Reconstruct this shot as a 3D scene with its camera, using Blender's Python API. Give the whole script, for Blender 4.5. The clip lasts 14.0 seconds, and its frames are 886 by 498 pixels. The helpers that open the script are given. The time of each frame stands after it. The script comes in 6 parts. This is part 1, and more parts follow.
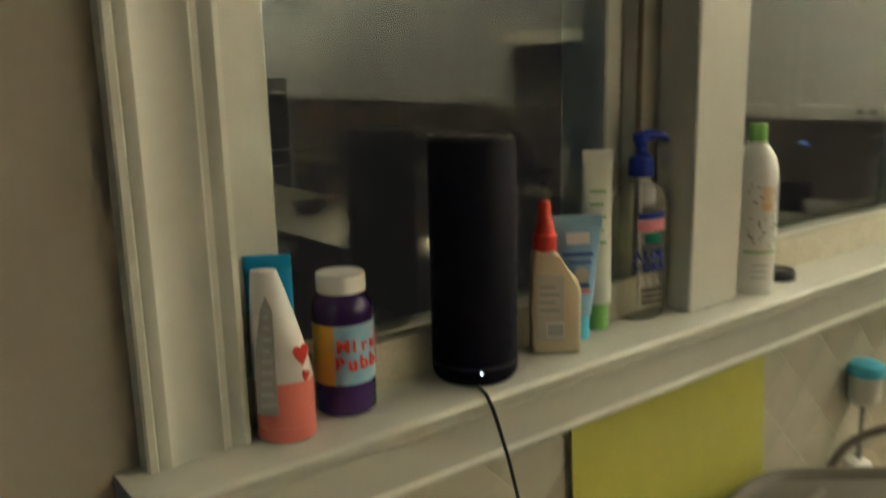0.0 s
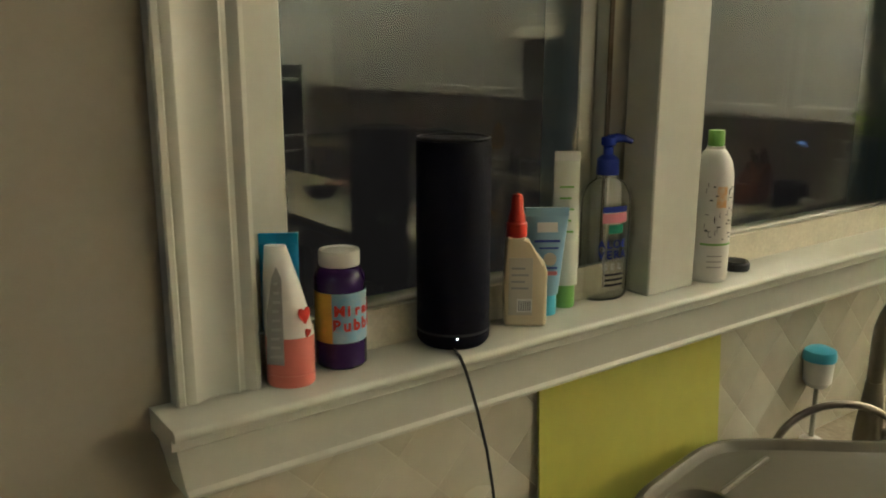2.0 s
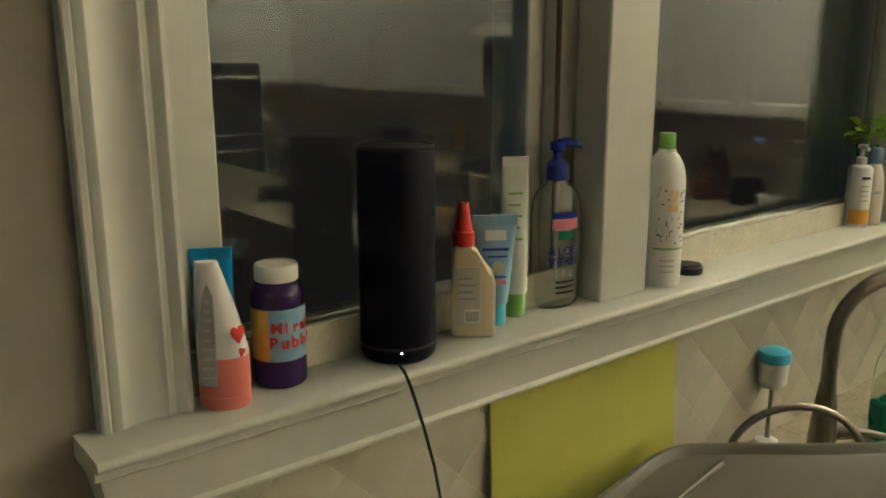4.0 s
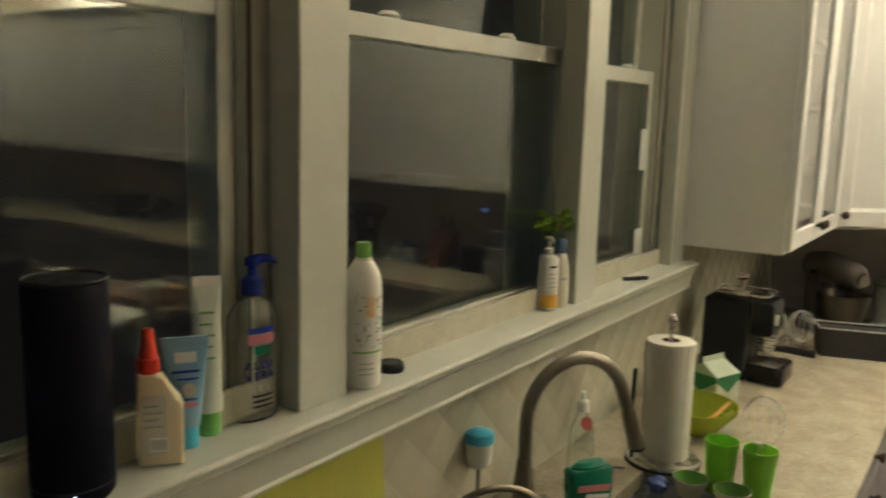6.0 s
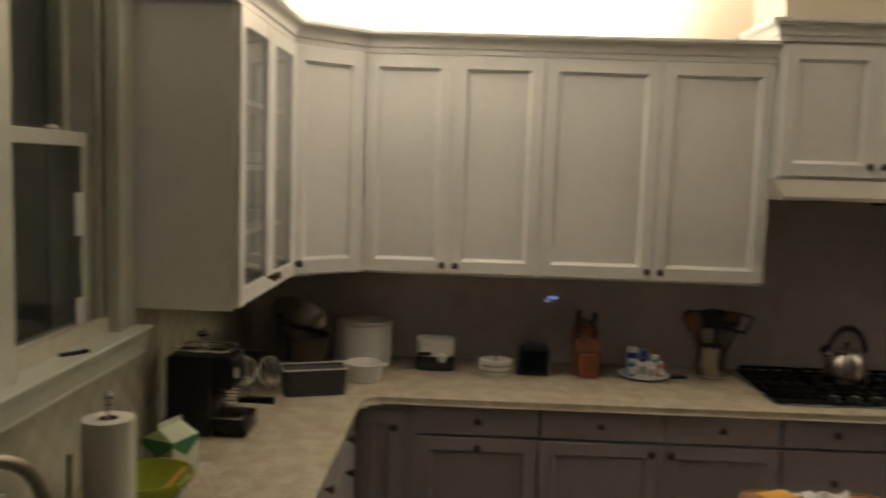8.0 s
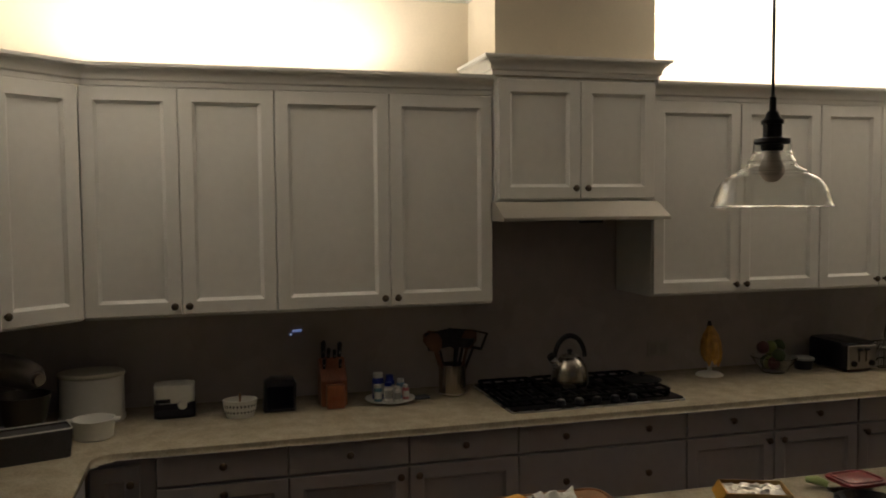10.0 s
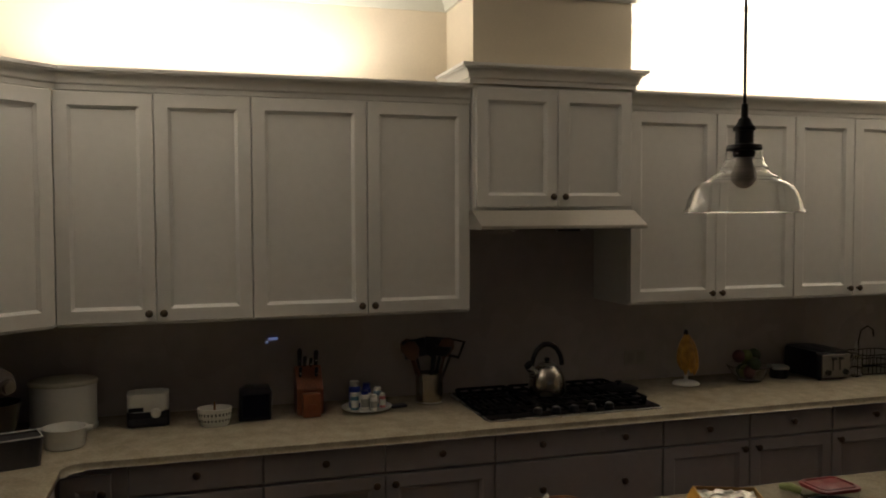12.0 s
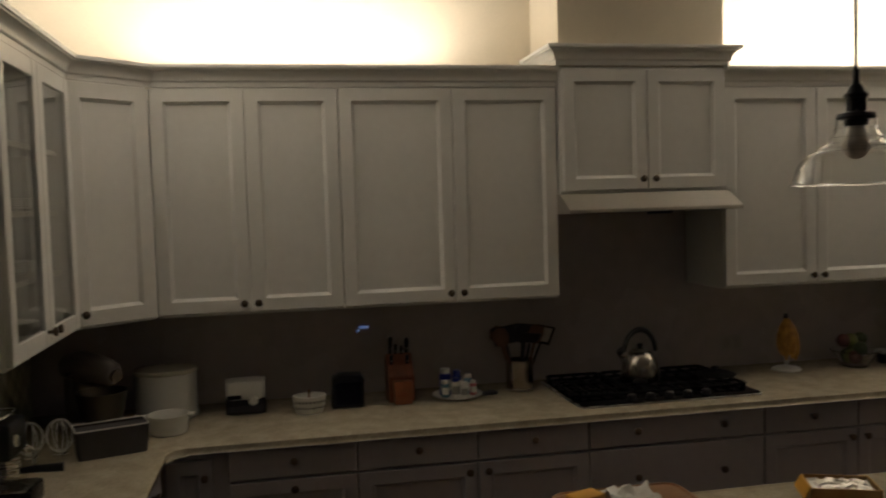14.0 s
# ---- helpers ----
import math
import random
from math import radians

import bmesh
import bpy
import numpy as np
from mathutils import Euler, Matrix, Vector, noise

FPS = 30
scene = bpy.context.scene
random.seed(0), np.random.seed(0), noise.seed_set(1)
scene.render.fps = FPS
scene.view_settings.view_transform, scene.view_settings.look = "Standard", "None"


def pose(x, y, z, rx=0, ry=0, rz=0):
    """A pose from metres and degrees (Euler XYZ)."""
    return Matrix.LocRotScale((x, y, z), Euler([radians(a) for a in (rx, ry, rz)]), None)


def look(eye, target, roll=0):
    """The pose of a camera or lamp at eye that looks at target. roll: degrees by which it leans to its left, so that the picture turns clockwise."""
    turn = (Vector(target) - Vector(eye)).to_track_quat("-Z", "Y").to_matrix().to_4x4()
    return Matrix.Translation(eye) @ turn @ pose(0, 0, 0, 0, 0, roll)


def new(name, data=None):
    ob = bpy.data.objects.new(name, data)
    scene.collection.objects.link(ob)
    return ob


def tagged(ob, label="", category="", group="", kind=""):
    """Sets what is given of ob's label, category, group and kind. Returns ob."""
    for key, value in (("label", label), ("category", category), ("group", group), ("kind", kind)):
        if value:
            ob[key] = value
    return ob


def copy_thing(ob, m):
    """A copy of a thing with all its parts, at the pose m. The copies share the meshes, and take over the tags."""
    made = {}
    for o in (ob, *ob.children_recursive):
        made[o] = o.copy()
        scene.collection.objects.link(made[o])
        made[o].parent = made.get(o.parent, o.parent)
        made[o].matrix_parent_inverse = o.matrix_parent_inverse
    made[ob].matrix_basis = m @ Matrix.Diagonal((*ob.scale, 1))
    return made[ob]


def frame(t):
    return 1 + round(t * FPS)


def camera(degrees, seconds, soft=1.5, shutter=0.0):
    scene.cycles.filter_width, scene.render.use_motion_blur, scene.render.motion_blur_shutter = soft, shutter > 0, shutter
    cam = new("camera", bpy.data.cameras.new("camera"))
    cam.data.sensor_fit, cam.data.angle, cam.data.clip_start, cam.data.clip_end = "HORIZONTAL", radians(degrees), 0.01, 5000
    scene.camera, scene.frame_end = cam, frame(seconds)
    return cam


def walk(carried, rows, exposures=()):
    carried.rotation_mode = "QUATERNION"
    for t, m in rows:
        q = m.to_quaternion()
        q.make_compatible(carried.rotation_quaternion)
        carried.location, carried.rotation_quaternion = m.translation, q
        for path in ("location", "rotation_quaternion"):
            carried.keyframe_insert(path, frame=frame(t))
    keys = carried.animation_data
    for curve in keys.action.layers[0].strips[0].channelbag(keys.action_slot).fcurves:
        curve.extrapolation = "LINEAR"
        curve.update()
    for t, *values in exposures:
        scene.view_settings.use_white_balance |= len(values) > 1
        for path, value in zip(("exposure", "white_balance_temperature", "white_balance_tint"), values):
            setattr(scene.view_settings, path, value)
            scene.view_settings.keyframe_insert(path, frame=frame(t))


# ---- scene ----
cam = camera(56.3, 14.0, soft=1.9, shutter=0.6)
PATH = [
    (0, (-3.690, -0.571, 1.565), (-2.506, 0.985, 1.144), -1.4),
    (0.5, (-3.735, -0.581, 1.546), (-2.444, 0.860, 1.036), -2.0),
    (1, (-3.756, -0.615, 1.552), (-2.444, 0.826, 1.102), -1.0),
    (1.5, (-3.764, -0.658, 1.579), (-2.562, 0.876, 1.129), -0.2),
    (2, (-3.748, -0.695, 1.589), (-2.589, 0.872, 1.14), 0.1),
    (4.5, (-3.709, -0.683, 1.598), (-2.457, 0.811, 1.146), -0.3),
    (5, (-3.706, -0.716, 1.596), (-2.385, 0.733, 1.201), -0.8),
    (5.5, (-3.676, -0.736, 1.65), (-2.171, 0.541, 1.326), -0.2),
    (6, (-3.665, -0.748, 1.677), (-2.031, 0.36, 1.358), 1.6),
    (6.5, (-3.659, -0.775, 1.697), (-1.916, 0.17, 1.436), 0.8),
    (7, (-3.64, -0.82, 1.728), (-1.772, -0.136, 1.527), -0.2),
    (7.5, (-3.615, -0.866, 1.739), (-1.657, -0.499, 1.562), 0.2),
    (8, (-3.586, -0.913, 1.746), (-1.596, -0.859, 1.551), 1.8),
    (8.5, (-3.584, -0.948, 1.747), (-1.605, -1.173, 1.565), 1.7),
    (9, (-3.585, -0.962, 1.753), (-1.64, -1.404, 1.613), -0.3),
    (11.5, (-3.592, -0.981, 1.747), (-1.675, -1.542, 1.644), -0.5),
    (12, (-3.589, -0.985, 1.739), (-1.676, -1.56, 1.649), -0.2),
    (12.5, (-3.587, -0.983, 1.743), (-1.679, -1.573, 1.649), 0.3),
    (13, (-3.577, -0.981, 1.748), (-1.664, -1.555, 1.644), 0.1),
    (13.5, (-3.573, -0.977, 1.739), (-1.64, -1.482, 1.643), -0.6),
    (14, (-3.566, -0.965, 1.723), (-1.607, -1.348, 1.613), -1.7),
]
EXPOSURES = [(0.0, 1.17, 5750, 3), (2.2, 1.18, 5750, 3), (5.0, 1.11, 5800, 3), (6.5, 0.70, 5900, 5), (7.0, 0.39, 5900, 7), (7.5, -0.02, 5950, 10), (8.5, -0.27, 5950, 12), (9.2, -0.83, 5900, 12), (11.5, -1.22, 5900, 13), (12.5, -1.32, 5900, 13), (14.0, -1.34, 5900, 12)]
walk(cam, [(t, look(eye, target, roll)) for t, eye, target, roll in PATH], EXPOSURES)

# ---- light ----
world = bpy.data.worlds.new("night")
scene.world = world
world.use_nodes = True
world.node_tree.nodes["Background"].inputs[0].default_value = (0.35, 0.45, 0.7, 1)
world.node_tree.nodes["Background"].inputs[1].default_value = 0.004

WARM = (1.0, 0.87, 0.70)


def lamp(name, m, w, h, watts, colour):
    d = bpy.data.lights.new(name, "AREA")
    d.shape, d.size, d.size_y, d.energy, d.color = "RECTANGLE", w, h, watts, colour
    ob = new(name, d)
    ob.matrix_world = m
    return ob


# cove strips that lie on top of the wall cabinets and shine up at wall and ceiling
STRIP = 26.0
lamp("cove_strip_light", pose(-0.20, -1.05, 2.275, 180, 0, 0), 0.05, 1.25, STRIP * 1.3, WARM)
lamp("cove_strip_light", pose(-0.20, -3.85, 2.275, 180, 0, 0), 0.05, 1.90, STRIP * 2.5, WARM)
lamp("cove_strip_light", pose(-0.85, -0.10, 2.275, 180, 0, 0), 0.85, 0.05, STRIP * 0.95, WARM)
lamp("cove_strip_light", pose(-1.00, -5.12, 2.32, 180, 0, 0), 1.3, 0.05, STRIP * 0.35, WARM)
# dim cool lamp of the adjoining room behind the viewer
lamp("room_light", pose(-6.2, -1.6, 2.69, 0, 0, 0), 0.6, 0.6, 2.4, (0.80, 0.88, 1.0))

# ---- materials ----


def mat(name, col, rough=0.5, metal=0.0, scale=20.0, var=0.06, bump=0.05, coat=0.0, col2=None, stretch=(1, 1, 1), alpha_tr=0.0, ior=1.45, fine=0.0, spec=0.5):
    m = bpy.data.materials.new(name)
    m.use_nodes = True
    nt = m.node_tree
    b = nt.nodes["Principled BSDF"]
    b.inputs["Roughness"].default_value, b.inputs["Metallic"].default_value = rough, metal
    b.inputs["Coat Weight"].default_value, b.inputs["IOR"].default_value = coat, ior
    b.inputs["Transmission Weight"].default_value = alpha_tr
    b.inputs["Specular IOR Level"].default_value = spec
    tc = nt.nodes.new("ShaderNodeTexCoord")
    mp = nt.nodes.new("ShaderNodeMapping")
    mp.inputs["Scale"].default_value = stretch
    nt.links.new(tc.outputs["Object"], mp.inputs[0])
    n1 = nt.nodes.new("ShaderNodeTexNoise")
    n1.inputs["Scale"].default_value, n1.inputs["Detail"].default_value = scale, 6
    n2 = nt.nodes.new("ShaderNodeTexNoise")
    n2.inputs["Scale"].default_value, n2.inputs["Detail"].default_value = scale * 0.13, 3
    for n in (n1, n2):
        nt.links.new(mp.outputs[0], n.inputs["Vector"])
    mx = nt.nodes.new("ShaderNodeMath")
    mx.operation = "ADD"
    nt.links.new(n1.outputs[0], mx.inputs[0])
    nt.links.new(n2.outputs[0], mx.inputs[1])
    cr = nt.nodes.new("ShaderNodeValToRGB")
    cr.color_ramp.elements[0].position, cr.color_ramp.elements[1].position = 0.22, 0.78
    c2 = col2 or tuple(min(1.0, c * (1 + var)) for c in col)
    c1 = col if col2 else tuple(c * (1 - var) for c in col)
    cr.color_ramp.elements[0].color, cr.color_ramp.elements[1].color = (*c1, 1), (*c2, 1)
    half = nt.nodes.new("ShaderNodeMath")
    half.operation = "SUBTRACT"
    half.inputs[1].default_value = 0.5
    nt.links.new(mx.outputs[0], half.inputs[0])
    nt.links.new(half.outputs[0], cr.inputs[0])
    nt.links.new(cr.outputs[0], b.inputs["Base Color"])
    rr = nt.nodes.new("ShaderNodeMapRange")
    rr.inputs["From Min"].default_value, rr.inputs["From Max"].default_value = 0.3, 0.7
    rr.inputs["To Min"].default_value, rr.inputs["To Max"].default_value = max(0, rough * 0.85), min(1, rough * 1.15)
    nt.links.new(n2.outputs[0], rr.inputs["Value"])
    nt.links.new(rr.outputs[0], b.inputs["Roughness"])
    if bump:
        bp = nt.nodes.new("ShaderNodeBump")
        bp.inputs["Strength"].default_value, bp.inputs["Distance"].default_value = bump, 0.002
        nt.links.new(n1.outputs[0], bp.inputs["Height"])
        nt.links.new(bp.outputs[0], b.inputs["Normal"])
    return m


def glass(name, col=(1, 1, 1), rough=0.0, ior=1.45):
    m = bpy.data.materials.new(name)
    m.use_nodes = True
    b = m.node_tree.nodes["Principled BSDF"]
    b.inputs["Base Color"].default_value = (*col, 1)
    b.inputs["Roughness"].default_value, b.inputs["IOR"].default_value = rough, ior
    b.inputs["Transmission Weight"].default_value = 1
    return m


def glow(name, col, strength, base=0.8):
    m = bpy.data.materials.new(name)
    m.use_nodes = True
    b = m.node_tree.nodes["Principled BSDF"]
    b.inputs["Base Color"].default_value = (base, base, base, 1)
    b.inputs["Emission Color"].default_value, b.inputs["Emission Strength"].default_value = (*col, 1), strength
    return m


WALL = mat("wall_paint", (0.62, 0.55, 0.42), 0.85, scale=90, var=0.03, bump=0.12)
# beige, made darker than WALL so the weaker light there sits in the colour
WALL_DIM = mat("wall_paint_dimmed", (0.310, 0.280, 0.218), 0.85, scale=90, var=0.03, bump=0.12)
SPLASH = mat("splash_paint", (0.49, 0.435, 0.43), 0.27, scale=14, var=0.07, bump=0.04)
TRIM = mat("trim_paint", (0.526, 0.526, 0.445), 0.35, scale=40, var=0.03, bump=0.03)
CEIL = mat("ceiling_paint", (0.78, 0.75, 0.68), 0.9, scale=70, var=0.02, bump=0.08)
CAB = mat("cabinet_paint", (0.744, 0.732, 0.696), 0.38, scale=30, var=0.03, bump=0.03)
BASE = mat("base_cabinet_paint", (0.350, 0.327, 0.334), 0.4, scale=30, var=0.04, bump=0.03)
INSIDE = mat("cabinet_inside", (0.575, 0.540, 0.460), 0.5, scale=30, var=0.04, bump=0.0)
STONE = mat("worktop_granite", (0.50, 0.445, 0.33), 0.22, scale=120, bump=0.0, col2=(0.345, 0.30, 0.215))
for link in list(STONE.node_tree.links):
    if link.to_socket.name == "Roughness":
        STONE.node_tree.links.remove(link)
FLOOR = mat("floor_wood", (0.28, 0.17, 0.10), 0.4, scale=12, var=0.25, bump=0.1, stretch=(1, 8, 1))
TILE = mat("tumbled_tile", (0.56, 0.53, 0.41), 0.24, scale=25, bump=0.08, col2=(0.51, 0.48, 0.37))
GROUT = mat("grout", (0.55, 0.52, 0.40), 0.9, scale=200, var=0.1, bump=0.2)
STEEL = mat("brushed_steel", (0.62, 0.60, 0.56), 0.28, 1.0, scale=120, var=0.05, bump=0.03, stretch=(1, 1, 12))
NICKEL = mat("brushed_nickel", (0.25, 0.225, 0.18), 0.40, 1.0, scale=150, var=0.06, bump=0.02)
KNOB = mat("knob_bronze", (0.11, 0.085, 0.062), 0.3, 0.9, scale=80, var=0.1)
BLACK = mat("black_plastic", (0.012, 0.012, 0.016), 0.38, scale=200, var=0.1, bump=0.03)
BLACKGLOSS = mat("black_enamel", (0.012, 0.012, 0.013), 0.15, scale=100, var=0.1, bump=0.02)
IRON = mat("cast_iron", (0.007, 0.007, 0.007), 0.7, scale=200, var=0.2, bump=0.3, spec=0.12)
SPEAKER = mat("speaker_cloth", (0.0035, 0.0035, 0.010), 0.6, scale=700, var=0.3, bump=0.3, spec=0.15)
WHITE = mat("white_plastic", (0.70, 0.69, 0.645), 0.35, scale=60, var=0.03, bump=0.02)
OFFWHITE = mat("offwhite_plastic", (0.528, 0.496, 0.400), 0.4, scale=60, var=0.04, bump=0.02)
CREAM = mat("cream_plastic", (0.68, 0.58, 0.38), 0.35, scale=50, var=0.04, bump=0.02)
RACKWIRE = mat("rack_wire", (0.22, 0.20, 0.17), 0.45, 1.0, scale=90, var=0.1, bump=0.0)
LABELLT = mat("label_print_light", (0.400, 0.400, 0.384), 0.5, bump=0.0)
GREYLABEL = mat("grey_label", (0.320, 0.320, 0.304), 0.5, scale=60, var=0.1, bump=0.0)
RED = mat("red_plastic", (0.560, 0.040, 0.024), 0.35, scale=50, var=0.05, bump=0.02)
CORAL = mat("coral_plastic", (0.680, 0.192, 0.144), 0.35, scale=50, var=0.05, bump=0.02)
TEAL = mat("teal_plastic", (0.01, 0.24, 0.52), 0.35, scale=50, var=0.05, bump=0.02)
SKY = mat("sky_blue_plastic", (0.240, 0.400, 0.544), 0.35, scale=50, var=0.05, bump=0.02)
CYAN = mat("cyan_cap", (0.10, 0.50, 0.70), 0.35, scale=50, var=0.05, bump=0.02)
NAVY = mat("navy_plastic", (0.02, 0.04, 0.30), 0.3, scale=50, var=0.05, bump=0.02)
PURPLE = mat("purple_plastic", (0.035, 0.012, 0.085), 0.25, scale=50, var=0.08, bump=0.02)
GREEN = mat("leaf_green_plastic", (0.20, 0.42, 0.10), 0.35, scale=50, var=0.06, bump=0.02)
LIME = mat("lime_plastic", (0.36, 0.80, 0.06), 0.3, scale=50, var=0.05, bump=0.02, alpha_tr=0.25)
LIMEBOWL = mat("lime_bowl", (0.44, 0.50, 0.05), 0.25, scale=50, var=0.06, bump=0.02, alpha_tr=0.25, ior=1.3)
DKGREEN = mat("bottle_green", (0.01, 0.17, 0.10), 0.3, scale=50, var=0.08, bump=0.02)
YELLOW = mat("yellow_board", (0.480, 0.464, 0.088), 0.4, scale=30, var=0.05, bump=0.03)
ORANGE = mat("orange_print", (0.680, 0.360, 0.048), 0.45, scale=40, var=0.1, bump=0.0)
PINK = mat("pink_print", (0.600, 0.200, 0.224), 0.45, scale=40, var=0.1, bump=0.0)
BLUELABEL = mat("blue_label", (0.17, 0.40, 0.60), 0.4, scale=70, bump=0.0, col2=(0.42, 0.52, 0.54))
GEL = mat("clear_gel_plastic", (0.95, 0.95, 0.88), 0.03, scale=40, var=0.03, bump=0.02, alpha_tr=0.97, ior=1.10, coat=0.7)
CLOUDY = mat("cloudy_plastic", (0.36, 0.35, 0.27), 0.3, scale=60, var=0.05, bump=0.0)
TRAY = mat("grey_tray_plastic", (0.100, 0.092, 0.060), 0.42, scale=40, var=0.04, bump=0.03)
PAPER = mat("kitchen_paper", (0.624, 0.592, 0.512), 0.95, scale=160, var=0.04, bump=0.35)
WOOD = mat("cherry_wood", (0.20, 0.070, 0.034), 0.4, scale=25, var=0.25, bump=0.08, stretch=(6, 6, 1))
WOODLT = mat("board_wood", (0.29, 0.15, 0.068), 0.45, scale=20, var=0.25, bump=0.1, stretch=(8, 1, 8))
DARKBOX = mat("charcoal_fabric", (0.052, 0.048, 0.050), 0.7, scale=200, var=0.2, bump=0.3)
BANANA = mat("banana_skin", (0.60, 0.33, 0.05), 0.5, scale=40, bump=0.05, col2=(0.26, 0.12, 0.03))
LEAF = mat("leaf", (0.50, 0.74, 0.10), 0.5, scale=60, var=0.2, bump=0.1)
PANE = glass("window_glass", (0.97, 1.0, 0.95), ior=1.43)
CABPANE = glass("cabinet_glass", (0.98, 0.99, 0.98), ior=1.62)
CLEAR = glass("clear_glass", (0.98, 0.99, 0.98), 0.0, 1.38)
CLEARP = glass("clear_plastic", (0.96, 0.98, 0.96), 0.03, 1.06)
CLEARP.node_tree.nodes["Principled BSDF"].inputs["Coat Weight"].default_value = 0.6
BULB = mat("bulb_white", (0.80, 0.72, 0.68), 0.3, scale=20, var=0.02, bump=0.0)
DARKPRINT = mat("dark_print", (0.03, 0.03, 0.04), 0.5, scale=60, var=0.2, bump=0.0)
GAPBROWN = mat("sash_gap_brown", (0.11, 0.085, 0.055), 0.6, scale=60, var=0.2, bump=0.0)
LEDW = glow("white_led", (0.85, 0.92, 1.0), 6.0)
# faint blue glow for the reflection painted on the backsplash, no lamp
GLINTB = glow("blue_glint_glow", (0.30, 0.48, 1.0), 0.40)

# ---- mesh helpers ----


def box(bm, x0, x1, y0, y1, z0, z1, bev=0.0, seg=1):
    x0, x1 = min(x0, x1), max(x0, x1)
    y0, y1 = min(y0, y1), max(y0, y1)
    z0, z1 = min(z0, z1), max(z0, z1)
    v = [bm.verts.new((x, y, z)) for x in (x0, x1) for y in (y0, y1) for z in (z0, z1)]
    fs = [bm.faces.new([v[i] for i in f]) for f in ((0, 1, 3, 2), (4, 6, 7, 5), (0, 4, 5, 1), (2, 3, 7, 6), (0, 2, 6, 4), (1, 5, 7, 3))]
    if bev:
        es = list({e for f in fs for e in f.edges})
        bmesh.ops.bevel(bm, geom=es, offset=bev, segments=seg, affect="EDGES", profile=0.5)
    return bm


def B(x0, x1, y0, y1, z0, z1, bev=0.0, seg=1):
    return box(bmesh.new(), x0, x1, y0, y1, z0, z1, bev, seg)


def lathe(profile, seg=32, cx=0, cy=0, sx=1.0, sy=1.0, bm=None):
    """A turned form round z from (radius, height) rows."""
    bm = bm or bmesh.new()
    rings = []
    for r, z in profile:
        if r < 1e-5:
            rings.append([bm.verts.new((cx, cy, z))])
        else:
            rings.append([bm.verts.new((cx + sx * r * math.cos(2 * math.pi * i / seg), cy + sy * r * math.sin(2 * math.pi * i / seg), z)) for i in range(seg)])
    for a, b in zip(rings, rings[1:]):
        for i in range(seg):
            j = (i + 1) % seg
            vs = [a[i % len(a)], a[j % len(a)], b[j % len(b)], b[i % len(b)]]
            u = []
            for q in vs:
                if q not in u:
                    u.append(q)
            if len(u) > 2:
                bm.faces.new(u)
    return bm


def tube(pts, r, seg=10, bm=None, closed=False):
    """A round rod along points; r is one radius or one for each point."""
    bm = bm or bmesh.new()
    pts = [Vector(p) for p in pts]
    n = len(pts)
    rad = r if isinstance(r, (list, tuple)) else [r] * n
    rings, up = [], None
    for i, p in enumerate(pts):
        a, b = pts[max(i - 1, 0)], pts[min(i + 1, n - 1)]
        if closed:
            a, b = pts[i - 1], pts[(i + 1) % n]
        d = (b - a).normalized()
        if up is None:
            up = Vector((0, 0, 1)) if abs(d.z) < 0.9 else Vector((1, 0, 0))
        s = d.cross(up).normalized()
        up = s.cross(d).normalized()
        rings.append([bm.verts.new(p + rad[i] * (math.cos(2 * math.pi * k / seg) * s + math.sin(2 * math.pi * k / seg) * up)) for k in range(seg)])
    pairs = list(zip(rings, rings[1:])) + ([(rings[-1], rings[0])] if closed else [])
    for a, b in pairs:
        for k in range(seg):
            bm.faces.new((a[k], a[(k + 1) % seg], b[(k + 1) % seg], b[k]))
    if not closed:
        bm.faces.new(rings[0][::-1])
        bm.faces.new(rings[-1])
    return bm


def sweep(profile, path, bm=None):
    """A moulding: profile rows (out, z) along a level path of (x, y); out is to the right of the way."""
    bm = bm or bmesh.new()
    pts = [Vector((x, y, 0)) for x, y in path]
    rings = []
    for i, p in enumerate(pts):
        d0 = (p - pts[i - 1]).normalized() if i else None
        d1 = (pts[i + 1] - p).normalized() if i < len(pts) - 1 else None
        n0 = Vector((d0.y, -d0.x, 0)) if d0 else None
        n1 = Vector((d1.y, -d1.x, 0)) if d1 else None
        n = n0 or n1
        if n0 and n1:
            n = (n0 + n1).normalized()
            n = n / max(0.3, n.dot(n0))
        rings.append([bm.verts.new(p + n * o + Vector((0, 0, z))) for o, z in profile])
    for a, b in zip(rings, rings[1:]):
        for k in range(len(profile)):
            j = (k + 1) % len(profile)
            bm.faces.new((a[k], b[k], b[j], a[j]))
    bm.faces.new(rings[0])
    bm.faces.new(rings[-1][::-1])
    return bm


def prism(outline, z0, z1, bev=0.0, seg=2):
    """A flat outline (x, y), drawn up from z0 to z1."""
    bm = bmesh.new()
    lo = [bm.verts.new((x, y, z0)) for x, y in outline]
    hi = [bm.verts.new((x, y, z1)) for x, y in outline]
    n = len(outline)
    bm.faces.new(lo[::-1])
    bm.faces.new(hi)
    for i in range(n):
        bm.faces.new((lo[i], lo[(i + 1) % n], hi[(i + 1) % n], hi[i]))
    if bev:
        top = [e for e in bm.edges if abs(e.verts[0].co.z - e.verts[1].co.z) < 1e-6]
        bmesh.ops.bevel(bm, geom=top, offset=bev, segments=seg, affect="EDGES", profile=0.5)
    return bm


def rounded(x0, x1, y0, y1, r, n=6):
    out = []
    for cx, cy, a in ((x1 - r, y1 - r, 0), (x0 + r, y1 - r, 90), (x0 + r, y0 + r, 180), (x1 - r, y0 + r, 270)):
        out += [(cx + r * math.cos(radians(a + 90 * i / n)), cy + r * math.sin(radians(a + 90 * i / n))) for i in range(n + 1)]
    return out


